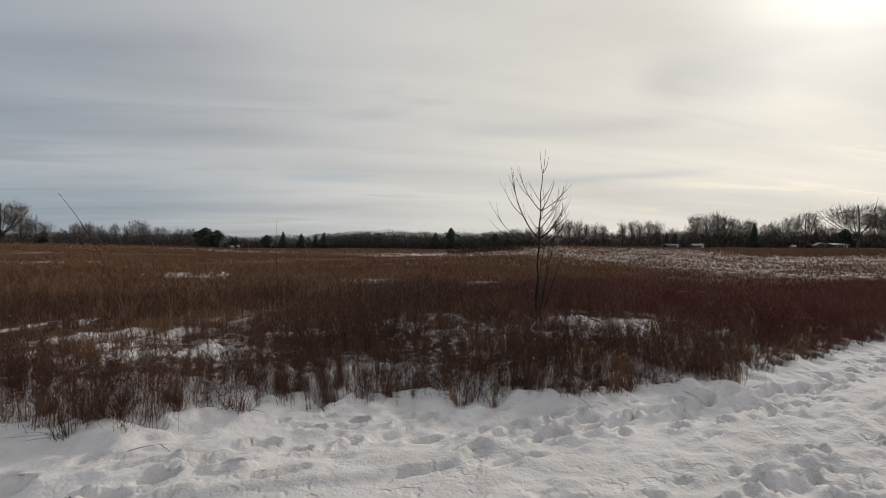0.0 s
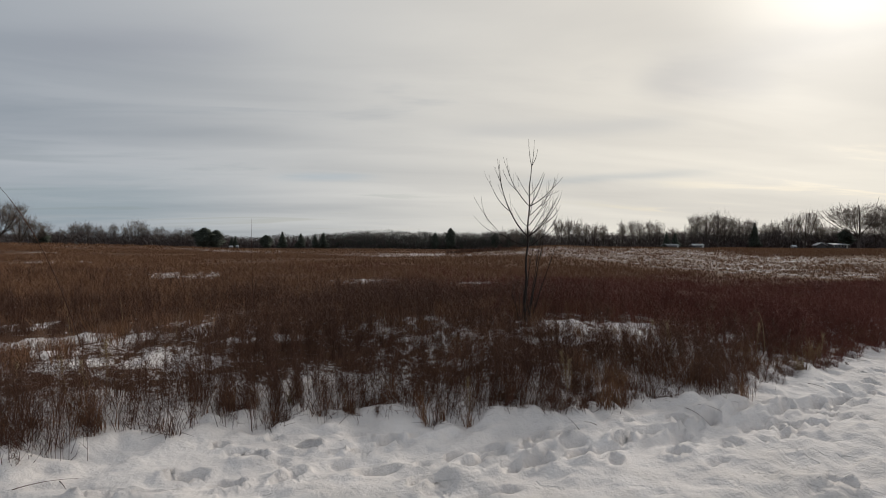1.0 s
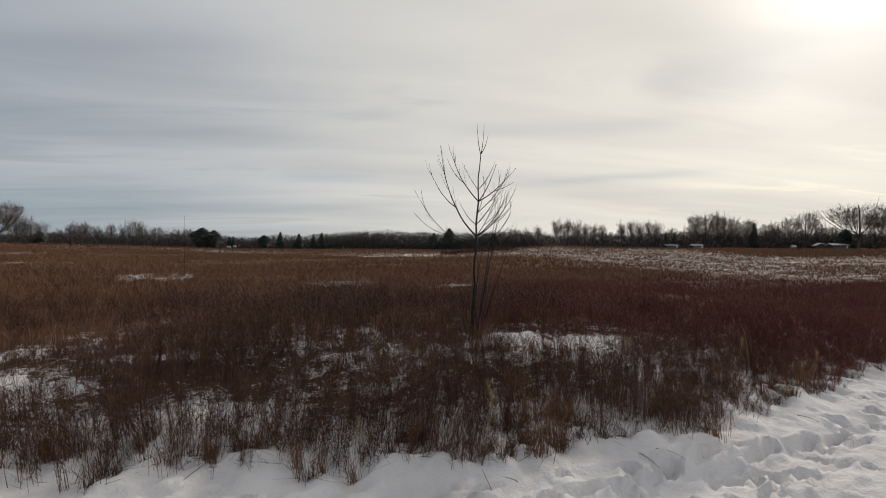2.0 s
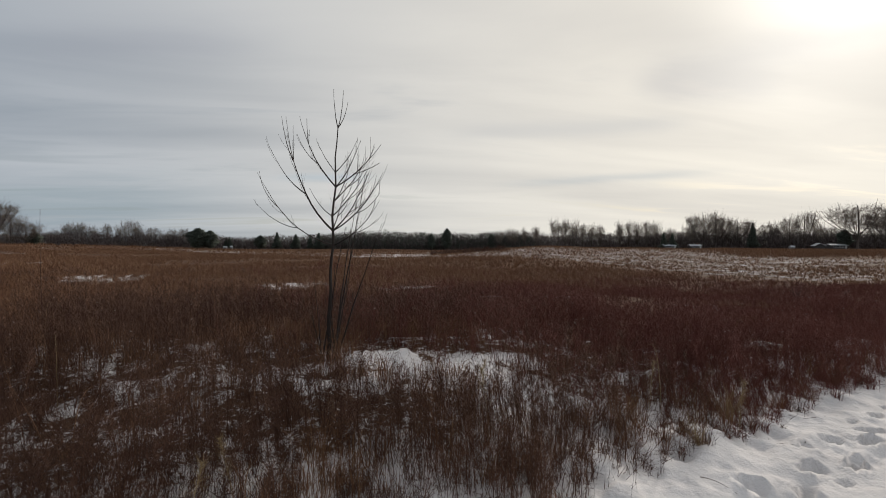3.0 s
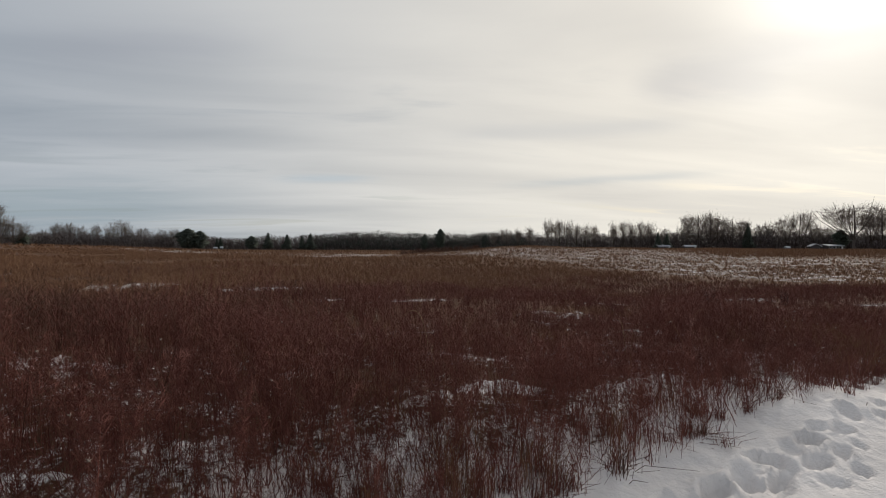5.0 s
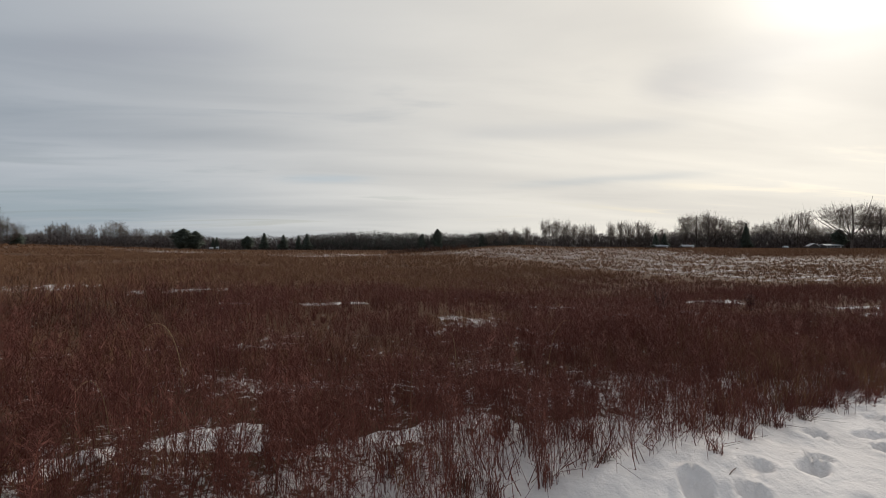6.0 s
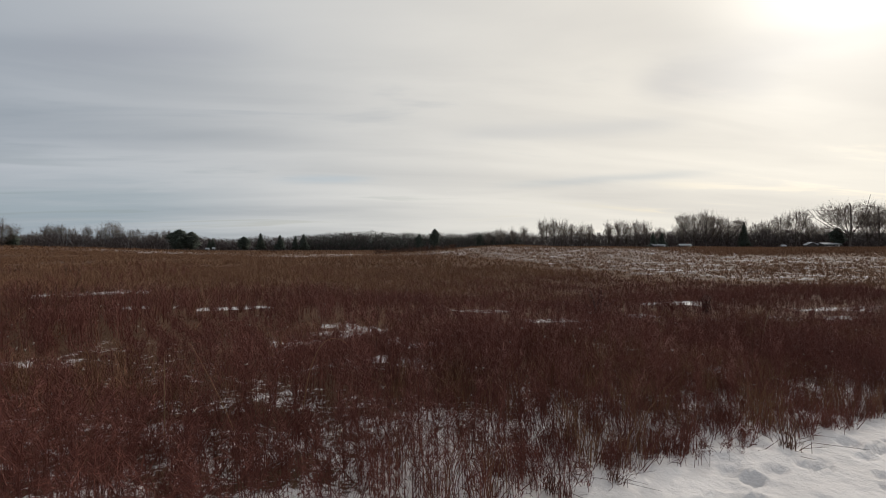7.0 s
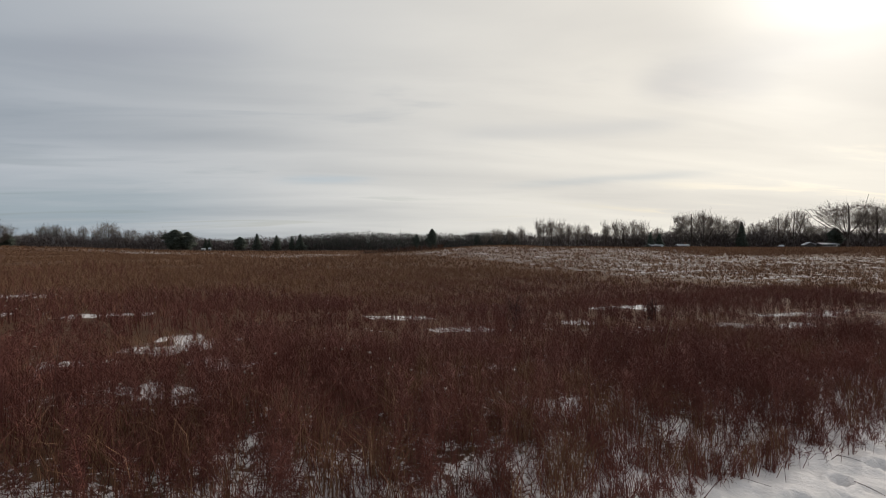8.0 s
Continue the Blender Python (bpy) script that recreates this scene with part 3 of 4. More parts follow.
def litter(name, rng, x, y, long, radius, material, label):
    """Fallen, tangled stalks and blades that lie over the snow between the plants."""
    count = len(x)
    base = np.stack([x, y, ground_height(x, y) + rng.uniform(-0.02, 0.07, count)], 1)
    turn, reach = rng.uniform(0, 2 * np.pi, count), long * rng.uniform(0.4, 1.2, count)
    tip = base + np.stack([np.cos(turn) * reach, np.sin(turn) * reach, reach * rng.normal(1.5, 0.8, count)], 1)
    v, f = blades(base, tip, radius * rng.uniform(0.5, 1.3, count), rng)
    return tagged(new(name, mesh_of(name, v, f, material)), label, "litter", kind="stuff")


def grass_field(name, rng, x, y, tall, each, radius, spread, material, label, levels=2):
    """Tufts of dry, arching grass."""
    count = len(x)
    z = ground_height(x, y) - 0.02
    who = np.repeat(np.arange(count), each)
    total = len(who)
    turn = rng.uniform(0, 2 * np.pi, total)
    h = tall * rng.uniform(0.5, 1.15, total) * (0.7 + 0.6 * value_noise(x, y, 3.0, 37))[who]
    out = h * np.abs(rng.normal(0, spread, total)) + 0.02
    base = np.stack([x[who] + rng.normal(0, 0.05, total), y[who] + rng.normal(0, 0.05, total), z[who]], 1)
    tip = base + np.stack([np.cos(turn) * out, np.sin(turn) * out, h], 1)
    bend = np.stack([-np.cos(turn) * out * 0.25, -np.sin(turn) * out * 0.25, h * 0.16], 1)
    v, f = ribbons(base, tip, bend, radius * rng.uniform(0.6, 1.2, total), rng) if levels else blades(base, tip, radius * rng.uniform(0.6, 1.2, total), rng)
    return tagged(new(name, mesh_of(name, v, f, material)), label, "grass", kind="stuff")


def red_share(x, y):
    """The growth turns redder along the path."""
    s, n = to_plan(x, y)
    return smooth(s + 6 * (value_noise(x, y, 3, 51) - 0.5), 1, 9)


def tall_share(x, y):
    """Where weeds, not grass, cover the middle distance."""
    s, n = to_plan(x, y)
    return smooth(s - 2.0 * (n - 16) + 8 * (value_noise(x, y, 5, 53) - 0.5), 4, 22)


rng = np.random.RandomState(11)
for label_name, material, share in (("dry_weeds", WEED, lambda x, y: 1 - red_share(x, y)), ("red_weeds", RED_WEED, red_share)):
    word = "reddish-brown" if material is RED_WEED else "dark brown"
    x, y = scatter(rng, -0.25, 1.3, -10, 28, 370, lambda x, y: growth(x, y) * share(x, y) * np.where(to_plan(x, y)[0] > 25, 0.4, 1.0))
    x, y = bunched(x, y, 0.26, 0.45)
    weed_field(label_name, rng, x, y, 0.56, 8, 2, 0.0020, material, word + " dead weed stalks standing in snow beside the path", 0.36)
    x, y = scatter(rng, 1.3, 5.0, -11, 29, 290, lambda x, y: growth(x, y) * share(x, y) * np.where(to_plan(x, y)[0] > 26, 0.4, 1.0))
    x, y = bunched(x, y, 0.34, 0.50)
    weed_field(label_name, rng, x, y, 0.56, 7, 2, 0.0023, material, word + " dead weed stalks standing close together in the field", 0.30, 1.1, False)
    x, y = scatter(rng, 5.0, 12.0, -18, 42, 150, lambda x, y: growth(x, y) * share(x, y))
    x, y = bunched(x, y, 0.45, 0.45)
    weed_field(label_name, rng, x, y, 0.50, 7, 1, 0.0036, material, word + " dead weed stalks covering the snowy field", 0.25, 1.3, False)
    x, y = scatter(rng, 12.0, 34.0, -36, 62, 38, lambda x, y: growth(x, y) * share(x, y) * (1 - smooth(in_snow_band(x, y), -4, 3)) * (0.15 + 0.85 * tall_share(x, y)))
    weed_field(label_name, rng, x, y, 0.48, 8, 0, 0.0084, material, word + " dead weeds further out in the field", 0.1, 1.7, False)
    x, y = scatter(rng, -0.15, 4.5, -9, 26, 600, lambda x, y: growth(x, y) * share(x, y))
    litter("plant_litter", rng, x, y, 0.17, 0.0028, material, word + " broken stalks and blades tangled over the snow")
# tawny grass: tufts among the weeds, and the open field beyond
x, y = scatter(rng, 0.0, 6.0, -11, 30, 16, lambda x, y: smooth(fractal(x, y, 1.7, 2, 91) + 0.20 * np.exp(-(((to_plan(x, y)[0] - 2) / 4) ** 2)) * (1 - smooth(into_field(x, y), 1.5, 3)), 0.46, 0.60) * (1 - 0.25 * open_snow(x, y)))
grass_field("dry_grass", rng, x, y, 0.34, 26, 0.0028, 0.50, GRASS, "tawny dead grass tufts among the weeds", 2)
x, y = scatter(rng, 6.0, 34.0, -52, 62, 19.0, lambda x, y: (0.12 + 0.88 * smooth(into_field(x, y), 6.5, 11.5)) * (1 - smooth(in_snow_band(x, y), -6, 3)) * (1 - 0.85 * tall_share(x, y)) * (0.35 + 0.65 * growth(x, y)) * (1 - 0.86 * open_snow(x, y)))
grass_field("dry_grass", rng, x, y, 0.36, 11, 0.0066, 0.80, GRASS, "tawny dead prairie grass covering the field", 0)
x, y = scatter(rng, 34.0, 125.0, -130, 90, 2.7, lambda x, y: (1 - smooth(in_snow_band(x, y), -8, 4)) * smooth(fractal(x, y, 9, 3, 95), 0.28, 0.48) * (1 - 0.8 * open_snow(x, y)))
grass_field("dry_grass", rng, x, y, 0.48, 12, 0.019, 0.80, GRASS, "tawny dead prairie grass far out in the field", 0)
x, y = scatter(rng, 24.0, 125.0, 30, 150, 3.0, lambda x, y: smooth((x - 0.60 * y) - 10 * (fractal(x, y, 12, 2, 17) - 0.5), -10, 8) * smooth(y, 76, 92))
grass_field("dry_grass", rng, x, y, 0.45, 9, 0.03, 0.6, GRASS, "tawny dead grass along the upper slope", 0)
x, y = scatter(rng, 125.0, 300.0, -240, 160, 0.25, lambda x, y: np.ones_like(x))
grass_field("dry_grass", rng, x, y, 0.6, 5, 0.07, 0.8, GRASS, "tawny dead grass at the far edge of the field", 0)
x, y = scatter(rng, 7.0, 120.0, -80, 125, 6.5, lambda x, y: smooth(in_snow_band(x, y), -7, -1) * (0.28 + 0.72 * smooth(fractal(x, y, 3, 3, 97), 0.36, 0.56)) * (0.45 + 0.55 * smooth(-y, -75, -45)))
grass_field("stubble", rng, x, y, 0.30, 5, 0.025, 0.7, GRASS, "low brown stubble poking through snow", 0)


# ---- the sapling ----
def tube(bm, points, radii, sides=6):
    """A bent, tapered limb added to bm."""
    rings = []
    for k, (p, r) in enumerate(zip(points, radii)):
        a, b = points[max(k - 1, 0)], points[min(k + 1, len(points) - 1)]
        way = (b - a).normalized()
        q = (way.to_track_quat("Z", "Y") if k == 0 else last.rotation_difference(way) @ q)
        last = way
        rings.append([bm.verts.new(p + q @ Vector((math.cos(i * math.tau / sides) * r, math.sin(i * math.tau / sides) * r, 0))) for i in range(sides)])
    for low, high in zip(rings, rings[1:]):
        for i in range(sides):
            bm.faces.new((low[i], low[(i + 1) % sides], high[(i + 1) % sides], high[i]))
    bm.faces.new(rings[-1])
    bm.faces.new(rings[0][::-1])


def part(name, bm, material, parent, label=""):
    me = bpy.data.meshes.new(name)
    bm.normal_update()
    bm.to_mesh(me)
    bm.free()
    me.materials.append(material)
    ob = new(name, me)
    ob.parent = parent
    if label:
        ob["label"] = label
    return ob


def limb_path(start, azimuth, tilt, length, curl, steps=9, rng=random, wobble=0.03):
    """A limb that leaves at tilt degrees from upright and curls back up: its points."""
    points, p, t = [start.copy()], start.copy(), radians(tilt)
    for k in range(steps):
        a = radians(azimuth) + rng.uniform(-wobble, wobble) * 3
        p = p + Vector((math.sin(t) * math.cos(a), math.sin(t) * math.sin(a), math.cos(t))) * (length / steps)
        points.append(p.copy())
        t = t * (1 - curl / steps) + rng.uniform(-wobble, wobble)
    return points


def sapling(x, y):
    r = random.Random(4)
    tree = new("sapling")
    tree.location = (x, y, float(ground_height(x, y)) - 0.03)
    tagged(tree, "leafless young multi-stemmed tree standing among dead weeds", "tree")

    def twigs(owner, points, reach, count, thick):
        for _ in range(count):
            k = r.randint(2, len(points) - 2)
            way = (points[k + 1] - points[k]).normalized()
            az = math.degrees(math.atan2(way.y, way.x)) + r.choice((-1, 1)) * r.uniform(25, 80)
            tilt = math.degrees(math.acos(max(-1, min(1, way.z)))) + r.uniform(5, 30)
            bm = bmesh.new()
            shoot = limb_path(points[k], az, min(tilt, 75), reach * r.uniform(0.5, 1.15), 0.9, 6, r, 0.05)
            tube(bm, shoot, [thick * (1 - 0.5 * i / 6) for i in range(7)], 4)
            if r.random() < 0.5:
                tube(bm, limb_path(shoot[3], az + r.uniform(-70, 70), tilt, reach * 0.35, 0.8, 4, r, 0.05), [thick * 0.5 * (1 - 0.7 * i / 4) for i in range(5)], 4)
            part("twig", bm, BARK, owner)

    def limb(name, start, az, tilt, length, curl, thick, count, reach):
        points = limb_path(start, az, tilt, length, curl, 11, r, 0.055)
        bm = bmesh.new()
        tube(bm, points, [thick * (1 - i / 11) ** 1.25 * 0.78 + 0.0022 for i in range(12)], 6)
        ob = part(name, bm, BARK, tree)
        twigs(ob, points, reach, count, max(0.0021, thick * 0.19))
        return points

    # main stem, nearly straight, forked at the very top
    main = [Vector((0.12 * (k / 16) ** 1.2 + 0.012 * math.sin(k * 1.7), 0.015 * math.sin(k * 1.1), 2.98 * k / 16)) for k in range(17)]
    bm = bmesh.new()
    tube(bm, main, [0.028 - 0.0215 * k / 16 for k in range(17)], 8)
    stem = part("stem", bm, BARK, tree)
    for az, tilt, length in ((175, 14, 0.50), (10, 34, 0.36), (40, 18, 0.50)):
        bm = bmesh.new()
        tube(bm, limb_path(main[16], az, tilt, length, 1.4, 7, r), [0.0065 - 0.0045 * k / 7 for k in range(8)], 5)
        part("twig", bm, BARK, stem)
    at = lambda z: main[min(16, round(z / 2.98 * 16))]
    # limbs: height on the stem, azimuth, tilt, length, curl, thickness, twigs, twig length
    for z, az, tilt, length, curl, thick, count, reach in (
        (1.60, 188, 45, 1.58, 1.35, 0.017, 6, 0.50),
        (1.55, 176, 72, 1.42, 1.15, 0.009, 3, 0.28),
        (2.18, 172, 43, 1.05, 1.5, 0.011, 3, 0.42),
        (2.16, 352, 62, 0.80, 0.60, 0.010, 4, 0.40),
        (2.24, 20, 40, 0.70, 0.50, 0.009, 3, 0.35),
        (1.62, 8, 58, 1.0, 1.00, 0.012, 5, 0.45),
        (1.85, 25, 48, 0.78, 0.80, 0.009, 3, 0.40),
        (1.72, 300, 55, 0.75, 0.80, 0.008, 3, 0.30),
        (1.95, 200, 58, 0.45, 0.90, 0.006, 1, 0.25),
        (1.98, 60, 45, 0.70, 0.90, 0.007, 2, 0.30),
        (1.68, 335, 52, 0.90, 0.75, 0.010, 5, 0.38),
        (1.56, 15, 66, 0.85, 0.95, 0.009, 4, 0.36),
        (2.05, 345, 50, 0.72, 0.70, 0.008, 3, 0.32),
        (2.45, 10, 42, 0.55, 0.80, 0.006, 2, 0.26),
        (2.50, 185, 38, 0.45, 0.90, 0.005, 1, 0.22),
    ):
        points = limb("limb", at(z), az, tilt, length, curl, thick, count, reach)
        # the longer limbs fork on the way
        if length > 0.7:
            limb("limb", points[4], az + 12, tilt + 12, length * 0.44, curl * 0.8, thick * 0.5, 2, reach * 0.6)
            limb("limb", points[7], az + r.choice((-55, 60)), tilt * 0.8, length * 0.36, 1.2, thick * 0.4, 1, reach * 0.45)
    # side stems rising from the root
    limb("stem", Vector((0.05, -0.03, 0.0)), 5, 9, 2.45, 0.4, 0.016, 12, 0.50)
    limb("stem", Vector((0.10, 0.04, 0.02)), 0, 16, 1.85, -0.3, 0.014, 7, 0.40)
    limb("stem", Vector((-0.06, -0.06, 0.0)), 20, 6, 1.75, 0.2, 0.012, 5, 0.35)
    limb("stem", Vector((-0.04, 0.05, 0.0)), 330, 8, 1.30, 0.3, 0.008, 3, 0.30)
    limb("stem", Vector((0.08, 0.0, 0.0)), 350, 4, 2.05, 0.2, 0.013, 8, 0.40)
    limb("stem", Vector((0.03, 0.08, 0.0)), 15, 12, 1.55, -0.1, 0.010, 5, 0.32)
    for k in range(9):
        limb("shoot", Vector((r.uniform(-0.12, 0.16), r.uniform(-0.1, 0.1), 0.0)), r.uniform(0, 360), r.uniform(5, 22), r.uniform(0.6, 1.15), 0.2, 0.005, 3, 0.22)
    return tree


sapling(1.86, 9.83)


# ---- far trees ----
def bare_tree(seed, height, wide, low, limbs, twigs):
    """A leafless tree: trunk and arching limbs, and a crown of boughs and fine twigs inside a rounded outline."""
    rs = np.random.RandomState(seed)
    tree = new("bare_tree")
    centre, rx, rz = height * (low + 1) / 2, height * wide * 0.66, height * (1 - low) / 2
    fork = height * low * 0.75
    lean = rs.normal(0, 0.02, 2) * height

    def on_crown(count, inner):
        """Points inside the rounded crown, more of them towards its outside and its top."""
        way = rs.normal(0, 1, (count, 3)) + (0, 0, 0.45)
        way /= np.linalg.norm(way, axis=1, keepdims=True)
        lobes = 0.86 + 0.22 * np.sin(3.1 * way[:, 0] + seed) * np.cos(2.7 * way[:, 1] + 2.2 * seed)
        return way * (rs.uniform(inner, 1.0, count) * lobes)[:, None] * (rx, rx, rz) + (lean[0], lean[1], centre)

    base = np.stack([lean[0] * 0.3 * np.ones(limbs), lean[1] * 0.3 * np.ones(limbs), rs.uniform(fork * 0.8, fork * 1.5, limbs)], 1)
    tip = on_crown(limbs, 0.75)
    tip[:, 2] = np.maximum(tip[:, 2], centre + rz * 0.25)
    bow = np.stack([(tip[:, 0] - base[:, 0]) * 0.14, (tip[:, 1] - base[:, 1]) * 0.14, -0.02 * height * np.ones(limbs)], 1)
    trunk = stalks(np.array([[0, 0, -0.3]]), np.array([[lean[0], lean[1], centre + rz * 0.5]]), rs.normal(0, 0.02, (1, 3)) * height, np.array([height * 0.017]), 6, 5)
    arms = stalks(base, tip, bow, height * rs.uniform(0.0045, 0.0080, limbs), 3, 4)
    v, f = joined([trunk, arms])
    new("trunk", mesh_of("trunk", v, f, FAR_BARK)).parent = tree
    who = rs.randint(0, limbs, limbs * 9)
    t = rs.uniform(0.25, 1.0, len(who))[:, None]
    root = base[who] * (1 - t) + tip[who] * t + bow[who] * 4 * t * (1 - t)
    goal = on_crown(len(who), 0.55)
    near = np.linalg.norm(goal - root, axis=1, keepdims=True)
    end = root + (goal - root) * np.minimum(1.0, 0.30 * height / near)
    boughs = stalks(root, end, rs.normal(0, 0.012, root.shape) * height, height * rs.uniform(0.0016, 0.0034, len(who)), 3, 2)
    pick = rs.randint(0, len(who), twigs)
    t = rs.uniform(0.2, 1.0, twigs)[:, None]
    start = root[pick] * (1 - t) + end[pick] * t
    out = start - (lean[0], lean[1], centre - rz * 0.8)
    out /= np.linalg.norm(out, axis=1, keepdims=True)
    way = out + rs.normal(0, 0.45, (twigs, 3)) + (0, 0, 0.25)
    shoots = blades(start, start + way * (height * rs.uniform(0.04, 0.105, twigs))[:, None], rs.uniform(0.0008, 0.0019, twigs) * height, rs)
    v, f = joined([boughs, shoots])
    new("crown", mesh_of("crown", v, f, FAR_TWIG)).parent = tree
    return tagged(tree, "leafless tall deciduous tree in the distant tree line", "tree", "trees of the far tree line")


def pine_tree(seed, height, width, rounded):
    """An evergreen: a trunk and tiers of drooping boughs of needle clumps."""
    rng_ = np.random.RandomState(seed)
    tree = new("pine_tree")
    bm = bmesh.new()
    tube(bm, [Vector((0, 0, z * height * 0.97 - 0.2)) for z in (0, 0.3, 0.7, 1)], [height * f for f in (0.02, 0.016, 0.009, 0.003)], 6)
    part("trunk", bm, FAR_BARK, tree)
    count = 1500
    h = rng_.rand(count) ** 0.8
    shape = np.sqrt(np.clip(1 - (2 * h - 0.9) ** 2, 0.03, 1)) if rounded else 1.05 - h
    tiers = 0.72 + 0.28 * np.abs(np.sin(h * (9 if rounded else 16) * np.pi + rng_.rand(count)))
    turn = rng_.uniform(0, 2 * np.pi, count)
    lobes = 0.8 + 0.3 * np.sin(turn * 3 + seed) * np.sin(h * 9 + seed)
    r = width / 2 * shape * tiers * lobes * rng_.uniform(0.35, 1, count)
    base = np.stack([np.cos(turn) * r, np.sin(turn) * r, height * (0.10 + 0.88 * h)], 1)
    reach = width * rng_.uniform(0.06, 0.15, count) * (0.3 + 0.7 * np.clip(shape, 0, 1))
    way = np.stack([np.cos(turn), np.sin(turn), rng_.uniform(-0.3, 0.7, count)], 1) + rng_.normal(0, 0.5, (count, 3))
    tip = base + way * reach[:, None]
    v, f = spikes(base - way * reach[:, None] * 0.6, tip, reach * rng_.uniform(0.30, 0.55, count))
    crown = new("crown", mesh_of("crown", v, f, NEEDLES))
    crown.parent = tree
    return tagged(tree, "dark green pine in the distant tree line", "tree", "trees of the far tree line")


def stand(tree, x, y, size, wide=1.0, turn=0.0, first=False):
    """Puts the tree, or a copy of it, at a place; size scales it."""
    m = Matrix.LocRotScale((x, y, float(ground_height(x, y)) - 0.1), Euler((0, 0, turn)), None)
    ob = copy_thing(tree, m)
    ob.scale = (size * wide, size * wide, size)
    return ob


def drop_thing(ob):
    for o in (*ob.children_recursive, ob):
        bpy.data.objects.remove(o)


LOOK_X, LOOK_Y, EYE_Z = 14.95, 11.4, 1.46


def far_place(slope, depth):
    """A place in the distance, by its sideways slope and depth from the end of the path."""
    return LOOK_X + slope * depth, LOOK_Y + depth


bare = [bare_tree(k, 10.0, w, low, limbs, twigs) for k, w, low, limbs, twigs in ((1, 0.70, 0.24, 14, 2200), (2, 0.92, 0.26, 17, 2800), (3, 0.56, 0.20, 12, 1800), (6, 0.50, 0.18, 11, 1700), (9, 0.84, 0.20, 16, 2600))]
pines = [pine_tree(s, 10.0, w, rd) for s, w, rd in ((1, 6.0, False), (2, 8.5, True), (3, 6.8, False), (4, 7.0, True))]
young = [bare_tree(k, 10.0, w, low, 9, 1200) for k, w, low in ((21, 0.85, 0.12), (22, 1.0, 0.10), (23, 0.7, 0.14), (24, 1.15, 0.08))]
tr = random.Random(12)
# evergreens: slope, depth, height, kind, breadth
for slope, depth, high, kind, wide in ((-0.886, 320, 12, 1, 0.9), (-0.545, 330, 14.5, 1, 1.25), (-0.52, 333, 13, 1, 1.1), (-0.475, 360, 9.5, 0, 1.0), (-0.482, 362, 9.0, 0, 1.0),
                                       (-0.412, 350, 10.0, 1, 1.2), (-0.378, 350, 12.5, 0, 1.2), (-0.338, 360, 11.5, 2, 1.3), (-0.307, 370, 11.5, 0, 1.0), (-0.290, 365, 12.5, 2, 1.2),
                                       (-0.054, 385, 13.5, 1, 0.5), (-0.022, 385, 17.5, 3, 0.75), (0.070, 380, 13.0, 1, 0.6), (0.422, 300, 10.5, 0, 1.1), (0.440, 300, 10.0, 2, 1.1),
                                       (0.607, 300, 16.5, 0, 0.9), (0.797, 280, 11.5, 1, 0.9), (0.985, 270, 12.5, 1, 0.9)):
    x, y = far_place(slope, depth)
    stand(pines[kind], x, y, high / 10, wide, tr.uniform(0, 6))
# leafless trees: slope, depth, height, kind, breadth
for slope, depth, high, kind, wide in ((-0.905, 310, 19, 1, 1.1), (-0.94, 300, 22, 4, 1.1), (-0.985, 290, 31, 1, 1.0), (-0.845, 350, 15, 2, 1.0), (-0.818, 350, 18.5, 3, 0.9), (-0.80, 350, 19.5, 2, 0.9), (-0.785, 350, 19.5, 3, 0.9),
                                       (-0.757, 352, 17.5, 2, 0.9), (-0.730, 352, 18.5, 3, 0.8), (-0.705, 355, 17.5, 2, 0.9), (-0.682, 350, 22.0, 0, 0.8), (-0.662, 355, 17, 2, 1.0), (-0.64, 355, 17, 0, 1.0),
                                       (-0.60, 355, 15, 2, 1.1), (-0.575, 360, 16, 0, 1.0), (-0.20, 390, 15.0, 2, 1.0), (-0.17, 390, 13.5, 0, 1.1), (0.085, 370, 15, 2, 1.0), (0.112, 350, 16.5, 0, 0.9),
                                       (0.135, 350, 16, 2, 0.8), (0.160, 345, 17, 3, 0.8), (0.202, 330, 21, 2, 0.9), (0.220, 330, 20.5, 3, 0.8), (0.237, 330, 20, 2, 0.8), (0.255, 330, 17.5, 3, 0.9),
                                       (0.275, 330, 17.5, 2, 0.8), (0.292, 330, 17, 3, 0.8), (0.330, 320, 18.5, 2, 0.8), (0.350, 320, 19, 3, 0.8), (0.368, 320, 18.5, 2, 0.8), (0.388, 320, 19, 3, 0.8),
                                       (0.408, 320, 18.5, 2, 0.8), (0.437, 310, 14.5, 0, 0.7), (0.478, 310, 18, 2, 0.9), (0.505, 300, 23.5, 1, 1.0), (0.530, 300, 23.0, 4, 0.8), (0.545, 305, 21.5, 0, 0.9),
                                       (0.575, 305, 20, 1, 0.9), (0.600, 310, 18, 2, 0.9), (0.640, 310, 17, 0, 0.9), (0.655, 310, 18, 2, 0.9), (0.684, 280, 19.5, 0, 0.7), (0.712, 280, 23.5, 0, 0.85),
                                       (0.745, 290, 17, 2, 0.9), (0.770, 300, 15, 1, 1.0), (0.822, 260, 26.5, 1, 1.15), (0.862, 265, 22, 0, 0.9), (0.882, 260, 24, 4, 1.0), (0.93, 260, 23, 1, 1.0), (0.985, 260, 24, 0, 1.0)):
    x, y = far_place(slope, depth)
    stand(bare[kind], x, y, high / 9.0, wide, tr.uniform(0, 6))
